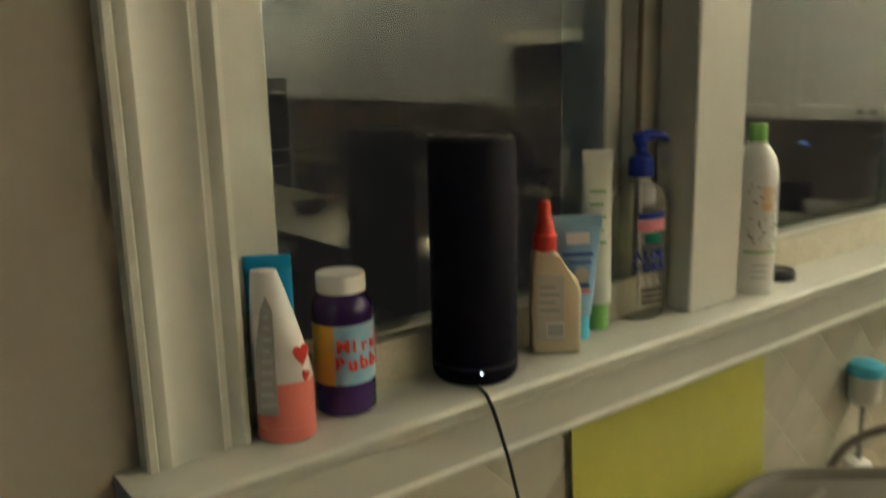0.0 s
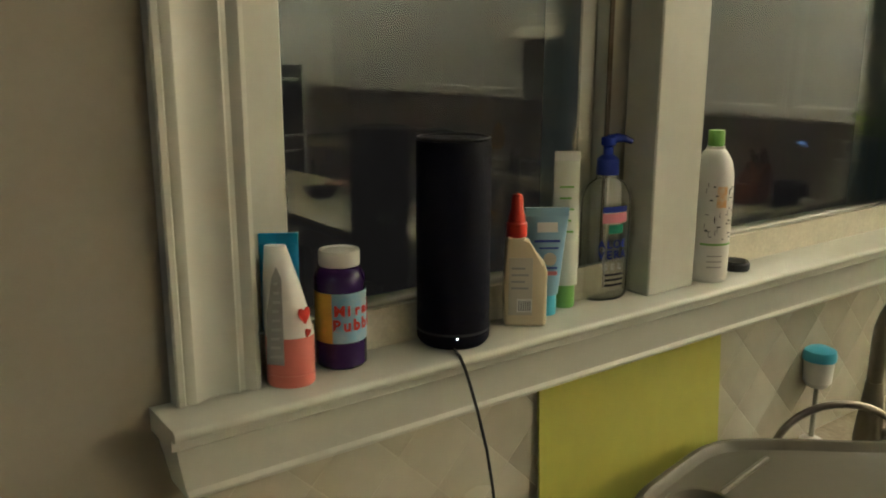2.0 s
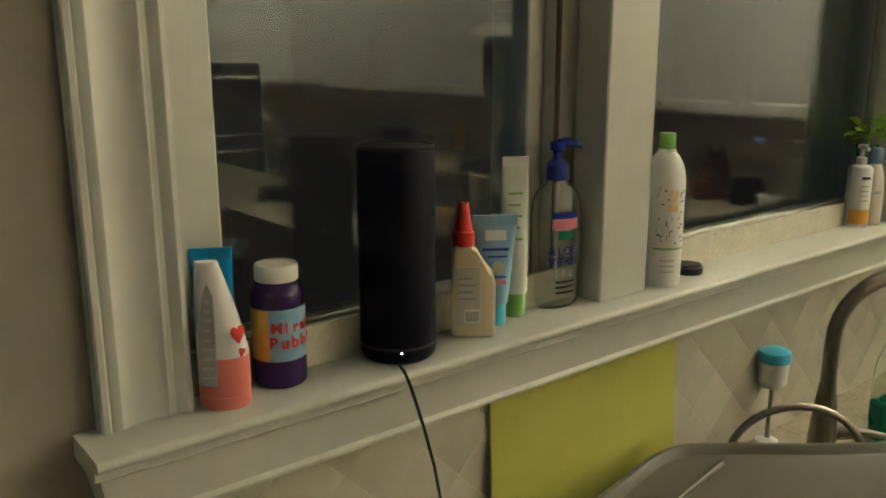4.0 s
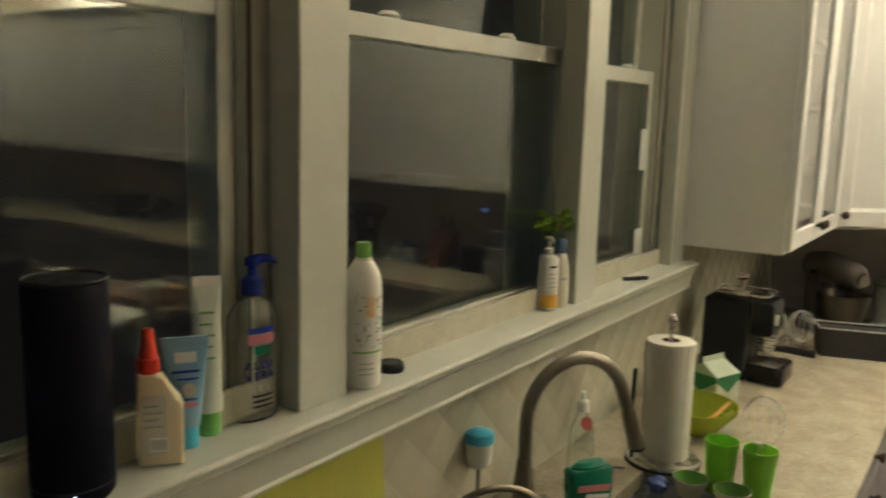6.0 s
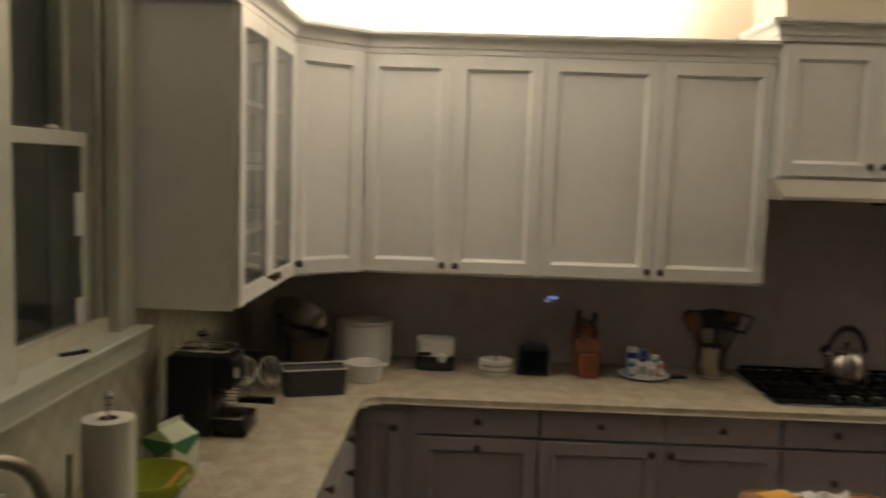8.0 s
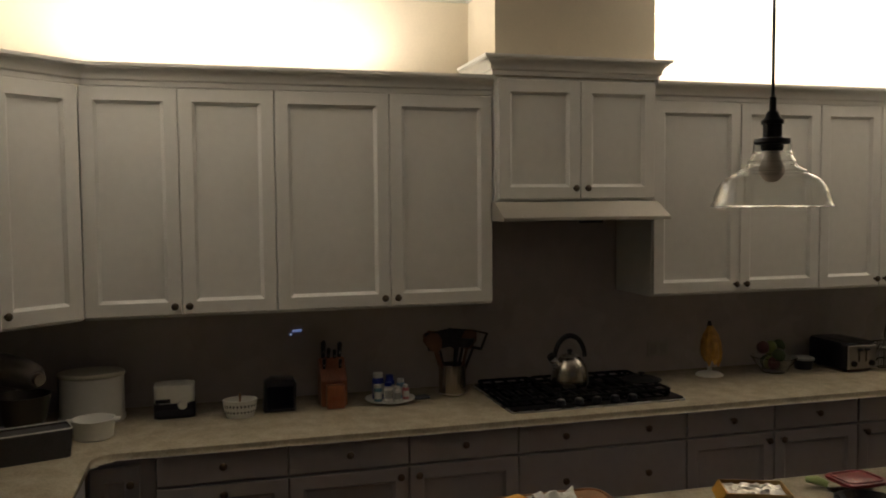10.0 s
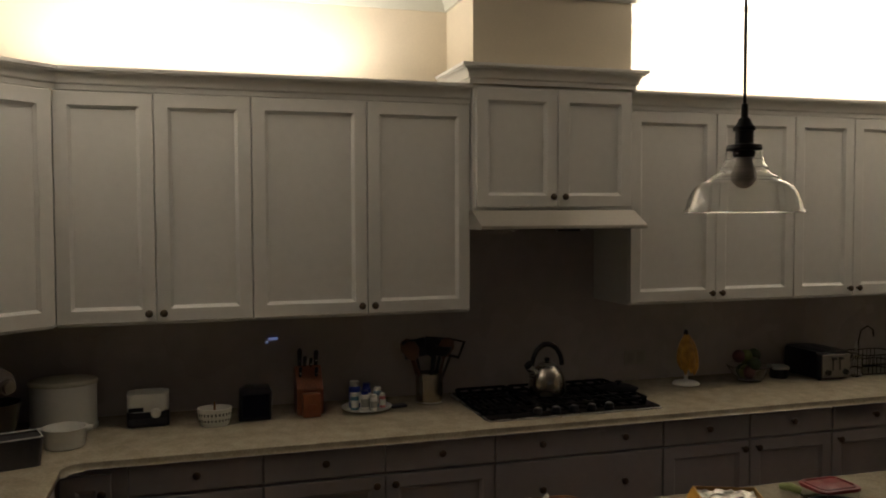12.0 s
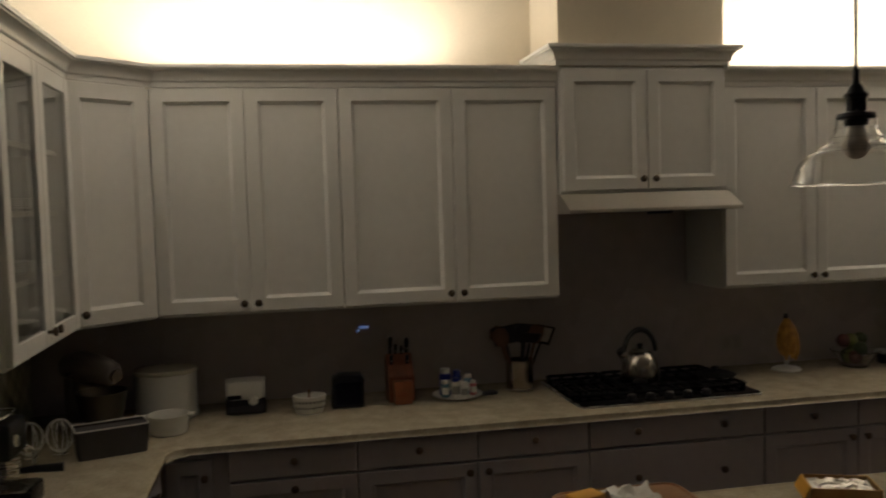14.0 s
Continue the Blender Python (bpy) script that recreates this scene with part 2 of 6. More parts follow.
def obj(name, bm, material, smooth=True):
    bmesh.ops.recalc_face_normals(bm, faces=bm.faces)
    me = bpy.data.meshes.new(name)
    bm.to_mesh(me)
    bm.free()
    me.materials.append(material)
    ob = new(name, me)
    if smooth:
        for p in me.polygons:
            p.use_smooth = True
        me.set_sharp_from_angle(angle=radians(30))
    return ob


def part(name, bm, material, parent, label="", m=None):
    ob = obj(name, bm, material)
    ob.parent = parent
    if m is not None:
        ob.matrix_basis = m
    return tagged(ob, label) if label else ob


def thing(name, m, label, category, group=""):
    ob = new(name)
    ob.empty_display_size = 0.05
    ob.matrix_basis = m
    return tagged(ob, label, category, group)


def struct(name, bm, material, label="", category=""):
    return tagged(obj(name, bm, material), label, category, "", "structure")


def lettering(name, text, size, material, parent, m, depth=0.0003, bold=0.0):
    cu = bpy.data.curves.new(name, "FONT")
    cu.body, cu.size, cu.extrude, cu.offset = text, size, depth, bold
    cu.align_x, cu.align_y = "CENTER", "CENTER"
    tmp = bpy.data.objects.new(name, cu)
    me = bpy.data.meshes.new_from_object(tmp)
    bpy.data.objects.remove(tmp)
    me.materials.append(material)
    ob = new(name, me)
    ob.parent, ob.matrix_basis = parent, m
    return ob


def flipped(bm, m):
    bm.transform(m)
    return bm


# ---- setting ----
TOP = 2.74
struct("floor", B(-7.0, 0.2, -7.0, 0.3, -0.05, 0.0), FLOOR, "dark wooden kitchen floor", "floor")
struct("ceiling", B(-7.0, 0.2, -7.0, 0.3, TOP, TOP + 0.1), CEIL, "white painted kitchen ceiling", "ceiling")
struct("wall_east", B(0.0, 0.15, -7.0, 0.3, 0.0, TOP), WALL, "cream painted wall behind the cooktop", "wall")
struct("wall_south", B(-7.0, 0.0, -5.55, -5.40, 0.0, TOP), WALL, "cream painted end wall of the kitchen", "wall")
struct("wall_west", B(-7.0, -6.85, -5.4, 0.05, 0.0, TOP), WALL_DIM, "plain painted wall of the adjoining room", "wall")
# window wall with one wide opening for the three windows
WY = 0.05
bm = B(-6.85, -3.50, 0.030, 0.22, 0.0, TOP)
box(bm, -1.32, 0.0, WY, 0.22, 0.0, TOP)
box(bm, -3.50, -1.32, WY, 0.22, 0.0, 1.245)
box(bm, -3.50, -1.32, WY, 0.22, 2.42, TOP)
struct("wall_north", bm, WALL_DIM, "painted wall round the windows, its beige darkened for dimmer light", "wall")
# weak warm glow added to the backdrop as a veil over the dark panes
struct("backdrop", B(-9, 3, 2.5, 2.6, -1, 5), glow("night_veil_glow", (1.0, 0.80, 0.76), 0.0038, 0.01), "dark night outside the windows with a faint added glow", "backdrop")
# backsplash paint, 4 mm proud of the wall
struct("backsplash", B(-0.004, 0.0, -5.38, WY, 0.914, 1.75), SPLASH, "smooth taupe painted backsplash", "backsplash")
struct("backsplash_end", B(-0.75, -0.005, -5.40, -5.396, 0.914, 1.40), SPLASH, "smooth taupe painted backsplash", "backsplash")
# cornice where wall and ceiling meet
CORNICE = [(0.0, TOP - 0.11), (0.012, TOP - 0.11), (0.018, TOP - 0.085), (0.05, TOP - 0.04), (0.075, TOP - 0.025), (0.085, TOP), (0.0, TOP)]
struct("trim_cornice", sweep(CORNICE, [(-6.85, WY), (0, WY), (0, -5.40), (-6.85, -5.40)]), TRIM, "white painted ceiling cornice", "cornice")

# ---- windows ----
SILL = 1.278
SILLY = -0.035
bm = bmesh.new()
F_ = -SILLY + 0.004
nose = [(F_ - 0.0055 + 0.0055 * math.cos(radians(q)), SILL - 0.0055 + 0.0055 * math.sin(radians(q))) for q in range(-90, 91, 20)]
profile = [(-0.12, SILL - 0.022), (F_ - 0.012, SILL - 0.022), (F_ - 0.012, SILL - 0.011)] + nose + [(-0.12, SILL)]
struct("window_sill", sweep(profile, [(-3.545, 0.0), (-1.300, 0.0)]), TRIM, "wide white painted window sill with rounded nose", "window sill")
apron = [(-0.04, 1.200), (0.0165, 1.200), (0.0182, 1.202), (0.0186, 1.2045), (0.0172, 1.2075), (0.016, 1.209), (0.018, 1.224), (0.021, 1.238), (0.025, 1.252), (0.027, SILL - 0.0225), (-0.04, SILL - 0.0225)]
bm = sweep(apron, [(-3.541, 0.0), (-1.300, 0.0)])
for v in bm.verts:
    if v.co.x < -3.5:
        v.co.x += 0.20 * (SILL - 0.02 - v.co.z)
struct("trim_apron", bm, TRIM, "white moulded apron under the sill", "trim")


def casing(name, x0, x1, flip):
    w = x1 - x0
    prof = [(0, 0.034), (0, -0.003), (0.002, -0.005), (0.007, -0.005), (0.009, -0.002), (0.012, -0.004), (0.018, -0.0045), (0.024, -0.001), (0.034, 0.002), (0.048, 0.002), (0.056, -0.001), (0.060, -0.003), (0.063, 0.000), (0.068, 0.001), (w - 0.010, -0.003), (w - 0.006, -0.005), (w - 0.001, -0.004), (w, 0.000), (w, 0.034)]
    pts = [((w - a) if flip else a, b) for a, b in prof]
    return struct(name, flipped(prism(pts, SILL, 2.50), pose(x0, 0.016, 0)), TRIM, "white fluted window casing", "window casing")


casing("trim_casing", -3.525, -3.442, False)
casing("trim_casing.001", -1.408, -1.300, True)
struct("trim_casing_head", B(-3.54, -1.285, -0.008, 0.05, 2.42, 2.52, 0.004), TRIM, "white window head casing", "window casing")
for i, (a, b) in enumerate(((-2.893, -2.797), (-2.047, -1.943))):
    bm = B(a, b, 0.0, 0.055, SILL, 2.42, 0.002)
    box(bm, a + 0.03, b - 0.03, 0.055, 0.20, SILL, 2.42)
    struct("trim_mullion" + (".001" if i else ""), bm, TRIM, "square white painted post between two windows", "mullion")
MEET, HEAD = 1.79, 2.40


def window(name, x0, x1, g0, g1, meet=MEET, rx=0.0, rz=0.0):
    """Double-hung: x0..x1 the frame, g0..g1 the glass; rx, rz: panes slightly out of true."""
    w = tagged(new(name), "white double-hung window, dark outside at night", "window", "", "structure")
    bm = B(x0, g0 - 0.03, 0.06, 0.18, SILL - 0.03, HEAD + 0.02)
    box(bm, g1 + 0.03, x1, 0.06, 0.18, SILL - 0.03, HEAD + 0.02)
    box(bm, g0 - 0.03, g1 + 0.03, 0.06, 0.18, HEAD, HEAD + 0.02)
    box(bm, g0 - 0.03, g1 + 0.03, 0.068, 0.18, SILL - 0.02, SILL + 0.012, 0.002)
    part("window_frame", bm, TRIM, w)
    # dark gap beside the sash, put in as a thin brown strip on the frame
    part("gap_strip", B(g1 + 0.0305, g1 + 0.0375, 0.057, 0.0598, SILL + 0.012, HEAD), GAPBROWN, w, "brown strip drawn for the dark gap beside the sash")
    for label, y, z0, z1, top, bot in (("lower_sash", 0.078, SILL + 0.013, meet + 0.036, 0.036, 0.026), ("upper_sash", 0.122, meet + 0.005, HEAD, 0.035, 0.034)):
        bm = B(g0 - 0.029, g0, y, y + 0.036, z0, z1, 0.002)
        box(bm, g1, g1 + 0.029, y, y + 0.036, z0, z1, 0.002)
        box(bm, g0, g1, y + 0.001, y + 0.035, z0, z0 + bot, 0.002)
        box(bm, g0, g1, y + 0.001, y + 0.035, z1 - top, z1, 0.002)
        s = part(label, bm, TRIM, w)
        mid = ((g0 + g1) / 2, y + 0.014, (z0 + z1) / 2)
        lean = pose(*mid, rx, 0, rz) @ pose(*(-c for c in mid))
        for dy in (0.007, 0.018):
            p = part("pane", B(g0 - 0.004, g1 + 0.004, y + dy, y + dy + 0.003, z0 + bot - 0.004, z1 - top + 0.004), PANE, s, "", lean @ pose(0, 0, 0))
            p.visible_shadow = False
    for fx in (0.25, 0.75):
        gx = g0 + (g1 - g0) * fx
        part("sash_lock", lathe([(0, 0), (0.014, 0), (0.016, 0.006), (0.010, 0.013), (0, 0.014)], 16, gx, 0.10, 1.6, 0.9), TRIM, w, "", pose(0, 0, meet + 0.036))
    return w


window("window_1", -3.442, -2.865, -3.376, -2.957, MEET, 0.25, 0.45)
window("window_2", -2.825, -1.972, -2.775, -2.022)
window("window_3", -1.970, -1.355, -1.905, -1.478, MEET - 0.018)
for z0, z1 in ((1.545, 1.655), (1.315, 1.385)):
    t = thing("window_tag", pose(-1.505, 0.077, z0), "white plastic tag stuck to the window sash", "tag", "window tags")
    part("tag_plate", B(-0.022, 0.022, -0.004, 0.0, 0, z1 - z0, 0.001), WHITE, t)

# ---- worktop ----
CT = 0.914


def arc(cx, cy, r, a0, a1, n=8):
    return [(cx + r * math.cos(radians(a0 + (a1 - a0) * i / n)), cy + r * math.sin(radians(a0 + (a1 - a0) * i / n))) for i in range(n + 1)]


EX, EY = -0.655, -0.560
outline = [(-0.005, WY - 0.002), (-1.95, WY - 0.002), (-1.95, EY)] + arc(EX - 0.07, EY - 0.07, 0.07, 90, 0, 8) + [(EX, -4.72)] + [(-0.76, -4.72), (-0.76, -5.394), (-0.005, -5.394)]
bm = prism(outline, CT - 0.026, CT)
for lo, size in ((True, 0.017), (False, 0.004)):
    rim = [e for e in bm.edges if all((v.co.z < CT - 0.02) == lo and (lo or v.co.z > CT - 0.001) for v in e.verts)]
    bmesh.ops.bevel(bm, geom=rim, offset=size, segments=3, affect="EDGES", profile=0.5)
wt = tagged(obj("worktop", bm, STONE), "polished beige granite worktop round the kitchen corner", "worktop")
bm = B(-4.2, -2.72, EY, WY - 0.002, CT - 0.032, CT)
box(bm, -2.72, -1.951, -0.155, WY - 0.002, CT - 0.032, CT)
box(bm, -2.72, -1.951, EY, -0.49, CT - 0.032, CT)
tagged(obj("worktop_sink_side", bm, STONE), "polished beige granite worktop with a sink cut-out", "worktop")
sink = thing("sink", pose(-2.335, -0.32, 0), "stainless steel undermount sink in the worktop", "sink")
bm = bmesh.new()
o = rounded(-0.395, 0.395, -0.175, 0.17, 0.05)
rings = [[bm.verts.new((x * k, y * k, z)) for x, y in o] for k, z in ((1.0, CT - 0.033), (0.97, CT - 0.18), (0.90, CT - 0.20), (0.12, CT - 0.205))]
for a, b in zip(rings, rings[1:]):
    for i in range(len(o)):
        bm.faces.new((a[i], a[(i + 1) % len(o)], b[(i + 1) % len(o)], b[i]))
bm.faces.new(rings[-1])
part("basin", bm, STEEL, sink)
part("drain", lathe([(0, 0), (0.04, 0), (0.042, 0.004), (0, 0.005)], 20), NICKEL, sink, "", pose(0, 0, CT - 0.204))

# ---- cabinets ----


def door_mesh(w, h, t=0.02, rail=0.055, flat=False):
    """A framed panel door, back at y = 0, front at y = -t, from x = 0 and z = 0."""
    bm = bmesh.new()
    g = 0.0016
    steps = [(g, 0.0), (g, -t + 0.0025), (g + 0.0025, -t)]
    if not flat:
        steps += [(rail, -t), (rail + 0.0015, -t + 0.003), (rail + 0.010, -t + 0.009), (rail + 0.0115, -t + 0.0125)]
    loops = [[bm.verts.new(p) for p in ((o, y, o), (w - o, y, o), (w - o, y, h - o), (o, y, h - o))] for o, y in steps]
    for a, b in zip(loops, loops[1:]):
        for i in range(4):
            bm.faces.new((a[i], a[(i + 1) % 4], b[(i + 1) % 4], b[i]))
    bm.faces.new(loops[0][::-1])
    bm.faces.new(loops[-1])
    return bm


KN = lathe([(0, 0), (0.007, 0), (0.005, 0.010), (0.012, 0.016), (0.0145, 0.021), (0.012, 0.026), (0, 0.028)], 16)
KN.transform(Matrix.Rotation(radians(90), 4, "X"))
KNOBMESH = bpy.data.meshes.new("knob")
KN.to_mesh(KNOBMESH)
KNOBMESH.materials.append(KNOB)
for p_ in KNOBMESH.polygons:
    p_.use_smooth = True


def knob(parent, x, y, z):
    k = new("knob", KNOBMESH)
    k.parent, k.matrix_basis = parent, pose(x, y, z)
    return k


def cabinet(name, m, w, d, z0, z1, fronts, material, label, group, top_open=False):
    """fronts: rows of kind, x0, x1, z0, z1, knob places."""
    c = thing(name, m, label, "cabinet", group)
    part("body", B(0.001, w - 0.001, -d, 0, z0, z1), material, c)
    for kind, a, b, lo, hi, knobs in fronts:
        p = part(kind, door_mesh(b - a, hi - lo, flat=(kind == "drawer_front"), rail=0.050), material, c, "", pose(a, -d - 0.001, lo))
        for kx, kz in knobs:
            knob(p, kx - a, -0.02, kz - lo)
    return c


def E(y):
    """Pose of a cabinet on the cooktop wall, whose left end is at y."""
    return pose(-0.004, y, 0, 0, 0, -90)


UP0, UP1, UD = 1.322, 2.185, 0.328
FR = UP1 - 0.008
for y0, ym, y1 in ((-0.505, -0.848, -1.199), (-1.199, -1.645, -2.076), (-2.815, -3.250, -3.674), (-3.674, -4.014, -4.36)):
    w, mid = y0 - y1, y0 - ym
    cabinet("wall_cabinet", E(y0), w, UD, UP0, UP1, [("cabinet_door", 0.0005, mid, UP0 + 0.01, FR, [(mid - 0.026, UP0 + 0.045)]), ("cabinet_door", mid, w - 0.0005, UP0 + 0.01, FR, [(mid + 0.026, UP0 + 0.045)])], CAB, "pale grey painted wall cabinet with two framed doors", "wall cabinets")
cabinet("wall_cabinet", E(-4.36), 0.68, UD, UP0, UP1, [("cabinet_door", 0.003, 0.34, UP0 + 0.01, FR, [(0.31, UP0 + 0.045)]), ("cabinet_door", 0.34, 0.677, UP0 + 0.01, FR, [(0.37, UP0 + 0.045)])], CAB, "pale grey painted wall cabinet with two framed doors", "wall cabinets")
# taller cabinet over the hood
HX = 0.365
cabinet("hood_cabinet", E(-2.080), 0.73, HX, 1.745, 2.255, [("cabinet_door", 0.010, 0.372, 1.755, 2.245, [(0.345, 1.80)]), ("cabinet_door", 0.372, 0.72, 1.755, 2.245, [(0.399, 1.80)])], CAB, "pale grey painted cabinet above the range hood", "wall cabinets")
# diagonal corner cabinet
p0, p1 = Vector((-0.560, -0.255, 0)), Vector((-0.352, -0.505, 0))
along = p1 - p0
ang = math.degrees(math.atan2(along.y, along.x))
cc = thing("corner_cabinet", pose(0, 0, 0), "pale grey diagonal corner wall cabinet", "cabinet", "wall cabinets")
part("body", prism([(p0.x + 0.014, p0.y + 0.014), (p1.x + 0.014, p1.y + 0.014), (-0.004, p1.y + 0.002), (-0.004, WY - 0.002), (p0.x + 0.014, WY - 0.002)], UP0, UP1), CAB, cc)
L = along.length
dm = part("cabinet_door", door_mesh(L - 0.01, FR - UP0 - 0.01), CAB, cc, "", pose(p0.x, p0.y, UP0 + 0.01, 0, 0, ang) @ pose(0.005, 0.008, 0))
knob(dm, 0.03, -0.02, 0.045)
# glazed cabinet on the window wall
gx0, gx1, gy = -1.285, -0.548, -0.258
gc = thing("glass_cabinet", pose(gx0, WY - 0.002, 0), "pale grey wall cabinet with two glazed doors", "cabinet", "wall cabinets")
gw, gd = gx1 - gx0, WY - 0.002 - gy
part("side_panel", B(0, 0.018, -gd, 0, UP0, UP1), CAB, gc)
part("side_panel", B(gw - 0.018, gw, -gd, 0, UP0, UP1), CAB, gc)
part("bottom_panel", B(0.018, gw - 0.018, -gd, 0, UP0, UP0 + 0.018), CAB, gc)
part("top_panel", B(0.018, gw - 0.018, -gd, 0, UP1 - 0.018, UP1), CAB, gc)
part("back_panel", B(0.018, gw - 0.018, -0.01, 0, UP0 + 0.018, UP1 - 0.018), INSIDE, gc)
for z in (1.52, 1.72, 1.92):
    part("shelf", B(0.019, gw - 0.019, -gd + 0.03, -0.011, z, z + 0.016), INSIDE, gc)
for a, b, kx in ((0.004, gw / 2, gw / 2 - 0.03), (gw / 2, gw - 0.004, gw / 2 + 0.03)):
    bm = bmesh.new()
    r = 0.052
    box(bm, a + 0.001, a + r, -0.02, 0, 0, FR - UP0 - 0.01, 0.002)
    box(bm, b - r, b - 0.001, -0.02, 0, 0, FR - UP0 - 0.01, 0.002)
    box(bm, a + r, b - r, -0.019, -0.001, 0, r, 0.002)
    box(bm, a + r, b - r, -0.019, -0.001, FR - UP0 - 0.01 - r, FR - UP0 - 0.01, 0.002)
    d = part("glazed_door", bm, CAB, gc, "", pose(0, -gd - 0.001, UP0 + 0.01))
    gp = part("pane", B(a + r - 0.004, b - r + 0.004, -0.012, -0.008, r - 0.004, FR - UP0 - 0.006 - r), CABPANE, d)
    gp.visible_shadow = False
    knob(d, kx, -0.02, 0.045)
# crown on the wall cabinets
CROWN = [(0.0, UP1 - 0.004), (0.012, UP1 - 0.004), (0.013, UP1 + 0.014), (0.018, UP1 + 0.016), (0.021, UP1 + 0.020), (0.021, UP1 + 0.025), (0.024, UP1 + 0.036), (0.031, UP1 + 0.047), (0.042, UP1 + 0.054), (0.046, UP1 + 0.055), (0.047, UP1 + 0.060), (0.054, UP1 + 0.061), (0.055, UP1 + 0.074), (0.0, UP1 + 0.074)]
FX = -0.332
struct("trim_crown", sweep(CROWN, [(FX, -2.078), (FX, -0.512), (-0.548, gy - 0.002), (gx0, gy - 0.002), (gx0, WY - 0.004)][::-1]), CAB, "pale grey crown moulding on the cabinets", "crown moulding")
struct("trim_crown.001", sweep(CROWN, [(FX, -5.03), (FX, -2.812)][::-1]), CAB, "pale grey crown moulding on the cabinets", "crown moulding")
hc0, hc1 = -2.080, -2.810
CROWN2 = [(o, z + 0.075) for o, z in CROWN]
struct("trim_crown_hood", sweep([(o + 0.001, z + 0.005) for o, z in CROWN2], [(-0.02, hc0), (-HX - 0.004, hc0), (-HX - 0.004, hc1), (-0.02, hc1)][::1]), CAB, "pale grey crown moulding on the hood cabinet", "crown moulding")
# flue boxing above it
struct("wall_flue", B(-HX - 0.002, 0, hc1 + 0.004, hc0 - 0.004, 2.256, TOP), WALL, "cream painted flue boxing above the hood", "flue")
CORN2 = [(o, z) for o, z in CORNICE]
struct("trim_cornice_flue", sweep(CORN2, [(-0.0, hc0 - 0.004), (-HX - 0.002, hc0 - 0.004), (-HX - 0.002, hc1 + 0.004), (0.0, hc1 + 0.004)]), TRIM, "white cornice round the flue", "cornice")

# range hood
rh = thing("range_hood", E(-2.070), "slim metal range hood under its cabinet", "range hood")
bm = bmesh.new()
pr = [(0, 1.744), (-HX - 0.026, 1.744), (-HX - 0.030, 1.741), (-0.497, 1.684), (-0.502, 1.682), (-0.504, 1.670), (-0.498, 1.667), (0, 1.667)]
va = [bm.verts.new((0.0, y, z)) for y, z in pr]
vb = [bm.verts.new((0.738, y, z)) for y, z in pr]
bm.faces.new(va)
bm.faces.new(vb[::-1])
for i in range(len(pr)):
    bm.faces.new((va[i], va[(i + 1) % len(pr)], vb[(i + 1) % len(pr)], vb[i]))
part("canopy", bm, mat("hood_metal", (0.55, 0.52, 0.46), 0.38, 0.75, scale=90, var=0.04, bump=0.02), rh)
part("filter_panel", B(0.06, 0.69, -0.44, -0.06, 1.664, 1.669), IRON, rh)
part("switch_bar", B(0.33, 0.43, -0.500, -0.478, 1.657, 1.668, 0.001), BLACK, rh)

# base cabinets on the cooktop wall
BD, BZ1 = 0.612, CT - 0.023
KZ = 0.835


def base(y0, y1, kind):
    w = y0 - y1
    fr = []
    if kind == "drawers2":
        fr = [("drawer_front", 0.001, w - 0.001, 0.775, BZ1 - 0.006, [(w / 2, KZ)]), ("cabinet_door", 0.001, w - 0.001, 0.12, 0.768, [(w / 2, 0.735)])]
    elif kind == "left" or kind == "right":
        kx = w - 0.035 if kind == "left" else 0.035
        fr = [("drawer_front", 0.001, w - 0.001, 0.775, BZ1 - 0.006, [(w / 2, KZ)]), ("cabinet_door", 0.001, w - 0.001, 0.12, 0.768, [(kx, 0.735)])]
    elif kind == "wide":
        fr = [("drawer_front", 0.001, w - 0.001, lo, hi, [(w * 0.26, k), (w * 0.75, k)]) for lo, hi, k in ((0.775, BZ1 - 0.006, KZ), (0.45, 0.768, 0.655), (0.12, 0.443, 0.33))]
    elif kind == "narrow":
        fr = [("cabinet_door", 0.006, w - 0.05, 0.12, BZ1 - 0.03, [(w - 0.08, 0.80)])]
    c = cabinet("base_cabinet", E(y0), w, BD, 0.1, BZ1, fr, BASE, "grey painted base cabinet with dark round knobs", "base cabinets")
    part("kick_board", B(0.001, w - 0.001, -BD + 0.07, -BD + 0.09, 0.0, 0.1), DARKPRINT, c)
    return c


for y0, y1, kind in ((-0.535, -0.755, "narrow"), (-0.755, -1.205, "drawers2"), (-1.205, -1.647, "left"), (-1.647, -2.080, "right"), (-2.080, -2.812, "wide"), (-2.812, -3.230, "left"), (-3.230, -3.655, "right"), (-3.655, -4.10, "right"), (-4.10, -4.70, "left")):
    base(y0, y1, kind)
# base cabinets under the windows, fronts towards the kitchen
for x0, x1 in ((-1.12, -0.70), (-1.56, -1.12), (-1.96, -1.56)):
    w = x1 - x0
    c = cabinet("base_cabinet", pose(x0, WY, 0), w, 0.57, 0.1, BZ1, [("drawer_front", 0.001, w - 0.001, 0.775, BZ1 - 0.006, [(w / 2, KZ)]), ("drawer_front", 0.001, w - 0.001, 0.45, 0.768, [(w / 2, 0.72)]), ("drawer_front", 0.001, w - 0.001, 0.12, 0.443, [(w / 2, 0.40)])], BASE, "grey painted base cabinet with three drawers", "base cabinets")
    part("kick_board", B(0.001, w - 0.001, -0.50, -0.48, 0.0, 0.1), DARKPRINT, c)
